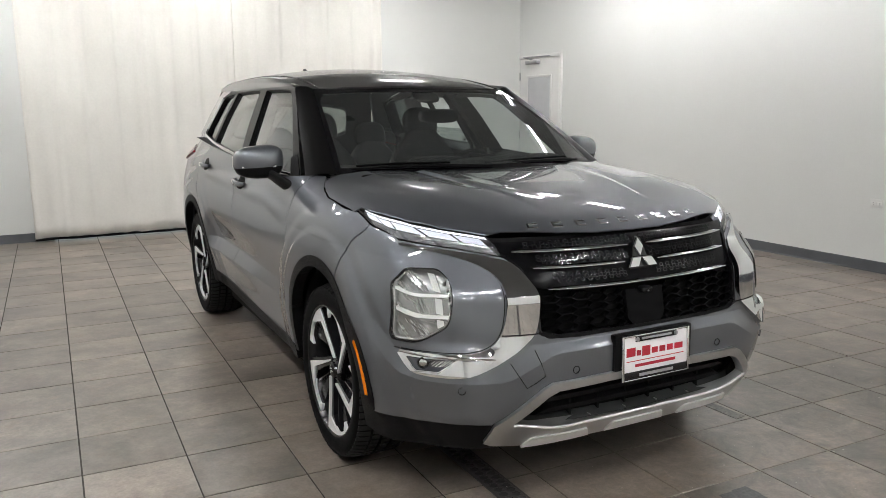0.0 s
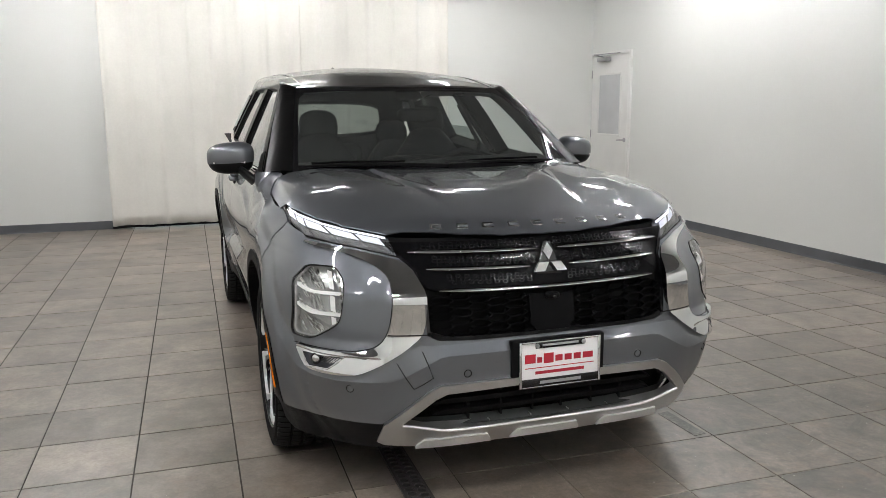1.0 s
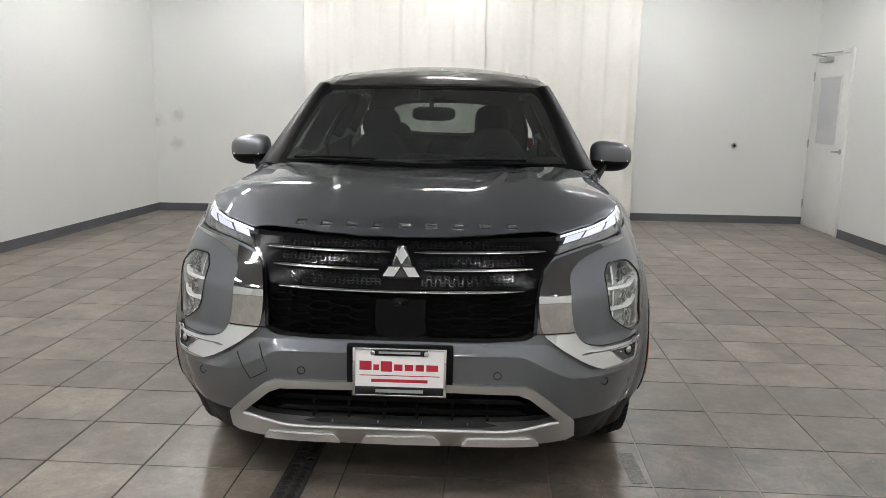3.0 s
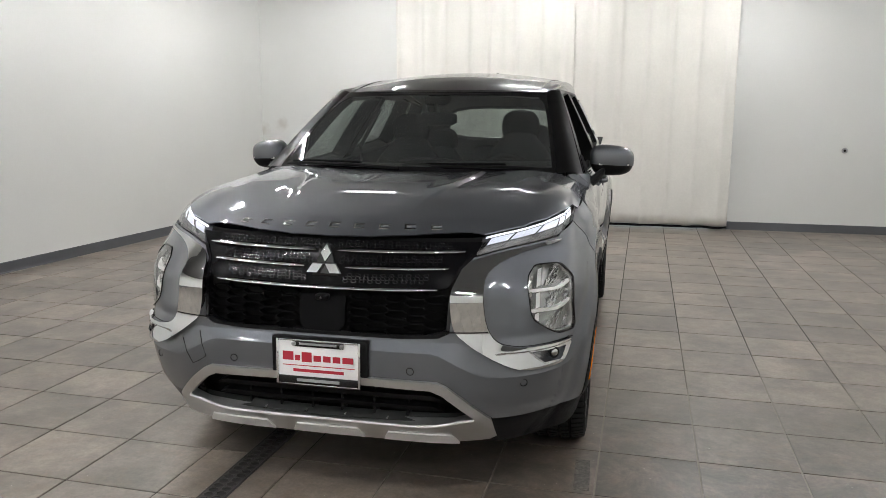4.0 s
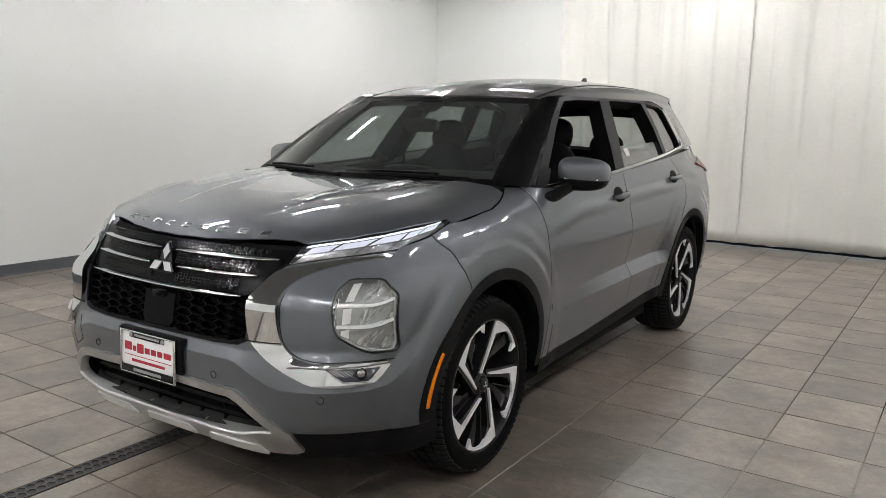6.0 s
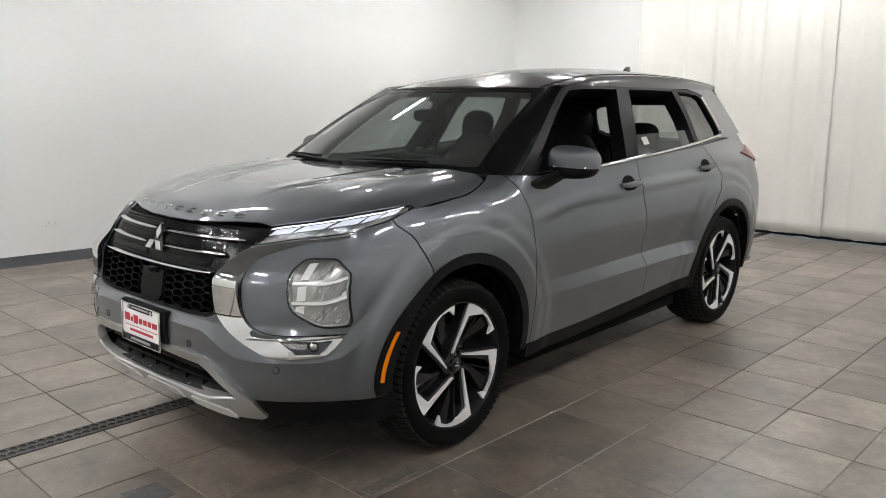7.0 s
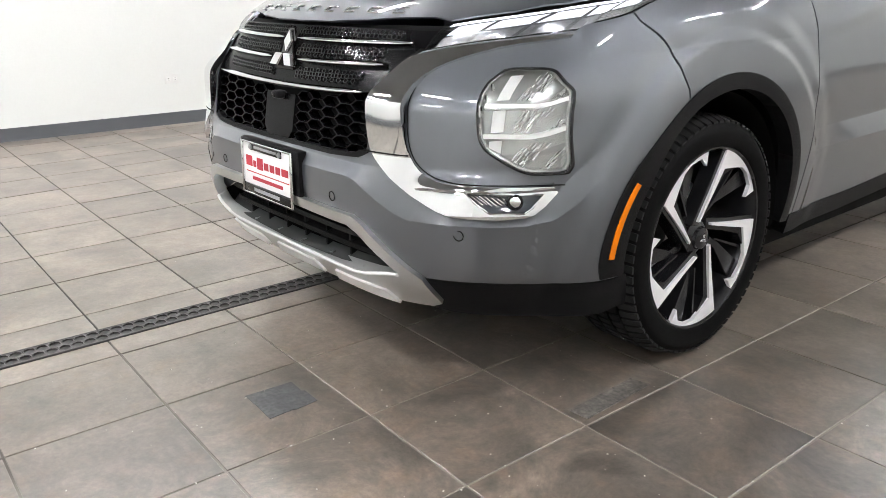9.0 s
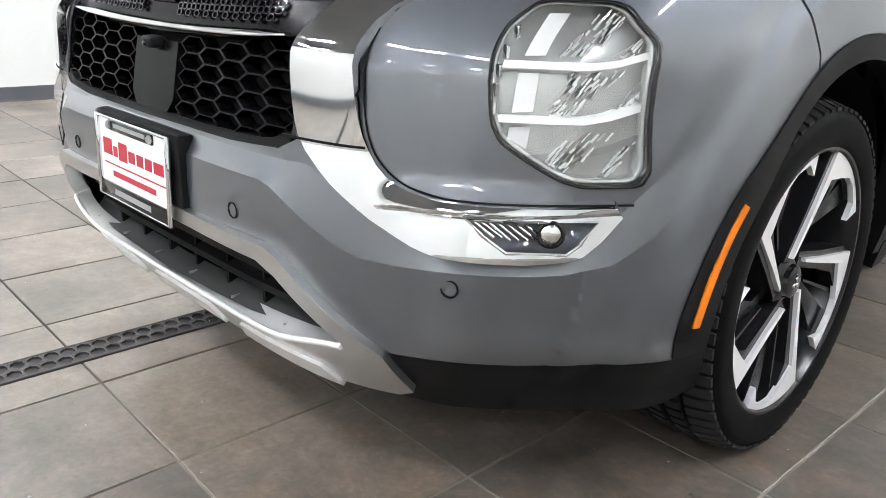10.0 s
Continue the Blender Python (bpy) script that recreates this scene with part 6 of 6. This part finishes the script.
for turn in (lambda q: q, flip):
    card = panel([(0.45, 0.40), (2.3, 0.45), (2.4, 0.9), (2.9, 1.0), (2.95, 1.255), (2.36, 1.21), (1.6, 1.155), (1.1, 1.135), (0.5, 1.125)], lambda y, z: Vector((0.80 - 0.03 * smooth(2.4, 3.0, y) - 0.01 * math.sin(z * 8), y, z)), (0.1, 0.1), 0.02)
    part("door_card", turn(card), CABIN, car)
    part("pillar_trim", turn(panel([(1.56, 1.16), (1.67, 1.16), (1.79, 1.57), (1.64, 1.57)], lambda y, z: glass_side(y, z, -0.045), (0.05, 0.05), 0.01)), CABIN, car)
    part("door_top", turn(band([[Vector((0.80 + 0.055 * t, 0.5 + 2.35 * k / 24, BELT(0.5 + 2.35 * k / 24) - 0.008)) for t in (0, 1)] for k in range(25)])), CABIN, car)
    belt = rod([glass_side(1.70, 1.5, -0.09), glass_side(1.62, 1.25, -0.10), Vector((0.68, 1.60, 0.9))], 0.014, 6)
    part("seat_belt", turn(belt), CABIN, car)

# ---- floor: drain and marks ----
PITCH, GX, GY = 0.407, 0.1670, -0.1668
LAY = pose(0, 0, 0, 0, 0, -1.25)      # the tiles lie at a slight turn to the car
DR0, DR1 = -0.474, -0.368


def drain():
    """A channel cover: a raised net with two staggered rows of six-sided holes."""
    b = bmesh.new()
    w = (DR1 - DR0 - 0.016) / 2
    step = 0.0388
    y = SOUTH + 0.4
    while y < 5.0:
        for r in range(2):
            cx = DR0 + 0.008 + w * (r + 0.5)
            cy = y + (step / 2 if r else 0)
            outer = [(cx - w / 2, cy - step / 2), (cx + w / 2, cy - step / 2), (cx + w / 2, cy), (cx + w / 2, cy + step / 2), (cx - w / 2, cy + step / 2), (cx - w / 2, cy)]
            hole = [(cx + 0.0192 * px, cy + 0.0168 * py) for px, py in ((-0.62, -0.80), (0.62, -0.80), (1.03, 0), (0.62, 0.80), (-0.62, 0.80), (-1.03, 0))]
            tips = [(cx, cy - 0.0168), (cx, cy + 0.0168)]
            hole = [hole[0], tips[0], hole[1], hole[2], hole[3], tips[1], hole[4], hole[5]]
            outer = [outer[0], (cx, cy - step / 2), outer[1], outer[2], outer[3], (cx, cy + step / 2), outer[4], outer[5]]
            vo = [b.verts.new((px, py, 0.0040)) for px, py in outer]
            vi = [b.verts.new((px, py, 0.0048)) for px, py in hole]
            vd = [b.verts.new((px, py, -0.001)) for px, py in hole]
            for i in range(8):
                j = (i + 1) % 8
                b.faces.new((vo[i], vo[j], vi[j], vi[i]))
                b.faces.new((vi[i], vi[j], vd[j], vd[i]))
        y += step
    return b


grate = part("drain_grate", drain(), GRATE, None, "", True)
grate.matrix_basis = LAY
tagged(grate, "black plastic floor drain grate with two rows of holes", "drain")
for x in (DR0, DR1 - 0.008):
    part("drain_edge", box(x, SOUTH + 0.4, -0.003, x + 0.008, 5.2, 0.0050, 0.0015), GRATE, grate)
part("drain_channel", box(DR0 + 0.008, SOUTH + 0.4, -0.0028, DR1 - 0.008, 5.2, -0.001), shader("dusty_channel", (0.020, 0.018, 0.018), 0.6, vary=0.5, scale=14, fine=0.3), grate, "dusty dark channel under the net")

b = panel([(0.240, -1.203), (0.251, -1.062), (0.318, -1.066), (0.322, -1.058), (0.394, -1.060), (0.399, -1.13), (0.394, -1.137), (0.396, -1.207), (0.31, -1.203)], lambda x, y: Vector((x, y, 0.0022)), (0.05, 0.05), 0.002, ref=(0.3, -1.1, -1))
tagged(part("floor_patch", b, SLATE), "square patch of worn grey tape on the floor", "floor tape", "floor tape marks")
b = panel([(0.882, -0.30), (0.942, -0.288), (0.950, -0.565), (0.888, -0.572)], lambda x, y: Vector((x, y, 0.0022)), (0.05, 0.05), 0.002, ref=(0.9, -0.4, -1))
tagged(part("floor_patch", b, WORN), "narrow strip of worn grey tape on the floor beside the wheel", "floor tape", "floor tape marks")

rnd = random.Random(11)
b = bmesh.new()
for _ in range(260):
    x, y, r = rnd.gauss(1.0, 0.9), rnd.gauss(-1.3, 0.6), rnd.uniform(0.0015, 0.0045)
    a = [rnd.uniform(0, 6.28) for _ in range(4)]
    vs = [b.verts.new((x + r * math.cos(a[0] + q) * rnd.uniform(0.5, 1.2), y + r * math.sin(a[0] + q) * rnd.uniform(0.5, 1.2), 0.0012)) for q in (0, 1.6, 3.1, 4.7)]
    top = b.verts.new((x, y, 0.0012 + r * 0.7))
    for i in range(4):
        b.faces.new((vs[i], vs[(i + 1) % 4], top))
tagged(part("grit", b, shader("pale_grit", (0.5, 0.48, 0.44), 0.8, vary=0.4, scale=40), None, "", True), "pale grit and paint chips scattered on the floor", "grit", kind="stuff")

# ---- floor tiles, last ----
def tile_mesh(x0, y0, x1, y1, b=None, z=0.0):
    own = b is None
    b = b or bmesh.new()
    e = 0.0010
    lo = [b.verts.new((x, y, -0.006)) for x, y in ((x0, y0), (x1, y0), (x1, y1), (x0, y1))]
    md = [b.verts.new((x, y, z - 0.0007)) for x, y in ((x0, y0), (x1, y0), (x1, y1), (x0, y1))]
    hi = [b.verts.new((x, y, z)) for x, y in ((x0 + e, y0 + e), (x1 - e, y0 + e), (x1 - e, y1 - e), (x0 + e, y1 - e))]
    for i in range(4):
        j = (i + 1) % 4
        b.faces.new((lo[i], lo[j], md[j], md[i]))
        b.faces.new((md[i], md[j], hi[j], hi[i]))
    b.faces.new(hi)
    return b


def sheet(b):
    me = bpy.data.meshes.new("tile")
    b.to_mesh(me)
    b.free()
    me.materials.append(TILE)
    return me


J = 0.0034
full = sheet(tile_mesh(-PITCH / 2 + J, -PITCH / 2 + J, PITCH / 2 - J, PITCH / 2 - J))
cut_a = sheet(tile_mesh(-PITCH / 2 + J, -PITCH / 2 + J, DR0 - 0.002 - (GX - 1.5 * PITCH), PITCH / 2 - J))
cut_b = sheet(tile_mesh(DR1 + 0.002 - (GX - 1.5 * PITCH), -PITCH / 2 + J, PITCH / 2 - J, PITCH / 2 - J))
rest = bmesh.new()
i0, i1 = math.floor((WEST - 0.2 - GX) / PITCH), math.ceil((EAST + 0.2 - GX) / PITCH)
j0, j1 = math.floor((SOUTH - 0.2 - GY) / PITCH), math.ceil((NORTH + 0.05 - GY) / PITCH)
rnd = random.Random(5)
for i in range(i0, i1):
    for j in range(j0, j1):
        x, y = GX + (i + 0.5) * PITCH, GY + (j + 0.5) * PITCH
        if x - PITCH / 2 > EAST + 0.1 or x + PITCH / 2 < west(y) - 0.3 or y + PITCH / 2 < SOUTH - 0.1:
            continue
        near = -3.2 < x < 4.0 and -2.6 < y < 4.1
        meshes = (cut_a, cut_b) if i == -2 else (full,)
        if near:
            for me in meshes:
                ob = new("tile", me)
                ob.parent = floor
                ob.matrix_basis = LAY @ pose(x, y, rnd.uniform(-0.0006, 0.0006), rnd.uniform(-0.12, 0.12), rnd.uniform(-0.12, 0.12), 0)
        else:
            x0, x1 = x - PITCH / 2 + J, x + PITCH / 2 - J
            y0, y1 = y - PITCH / 2 + J, y + PITCH / 2 - J
            if i == -2:
                tile_mesh(x0, y0, DR0 - 0.002, y1, rest)
                tile_mesh(DR1 + 0.002, y0, x1, y1, rest)
            elif x1 > x0 and y1 > y0:
                tile_mesh(x0, y0, x1, y1, rest)
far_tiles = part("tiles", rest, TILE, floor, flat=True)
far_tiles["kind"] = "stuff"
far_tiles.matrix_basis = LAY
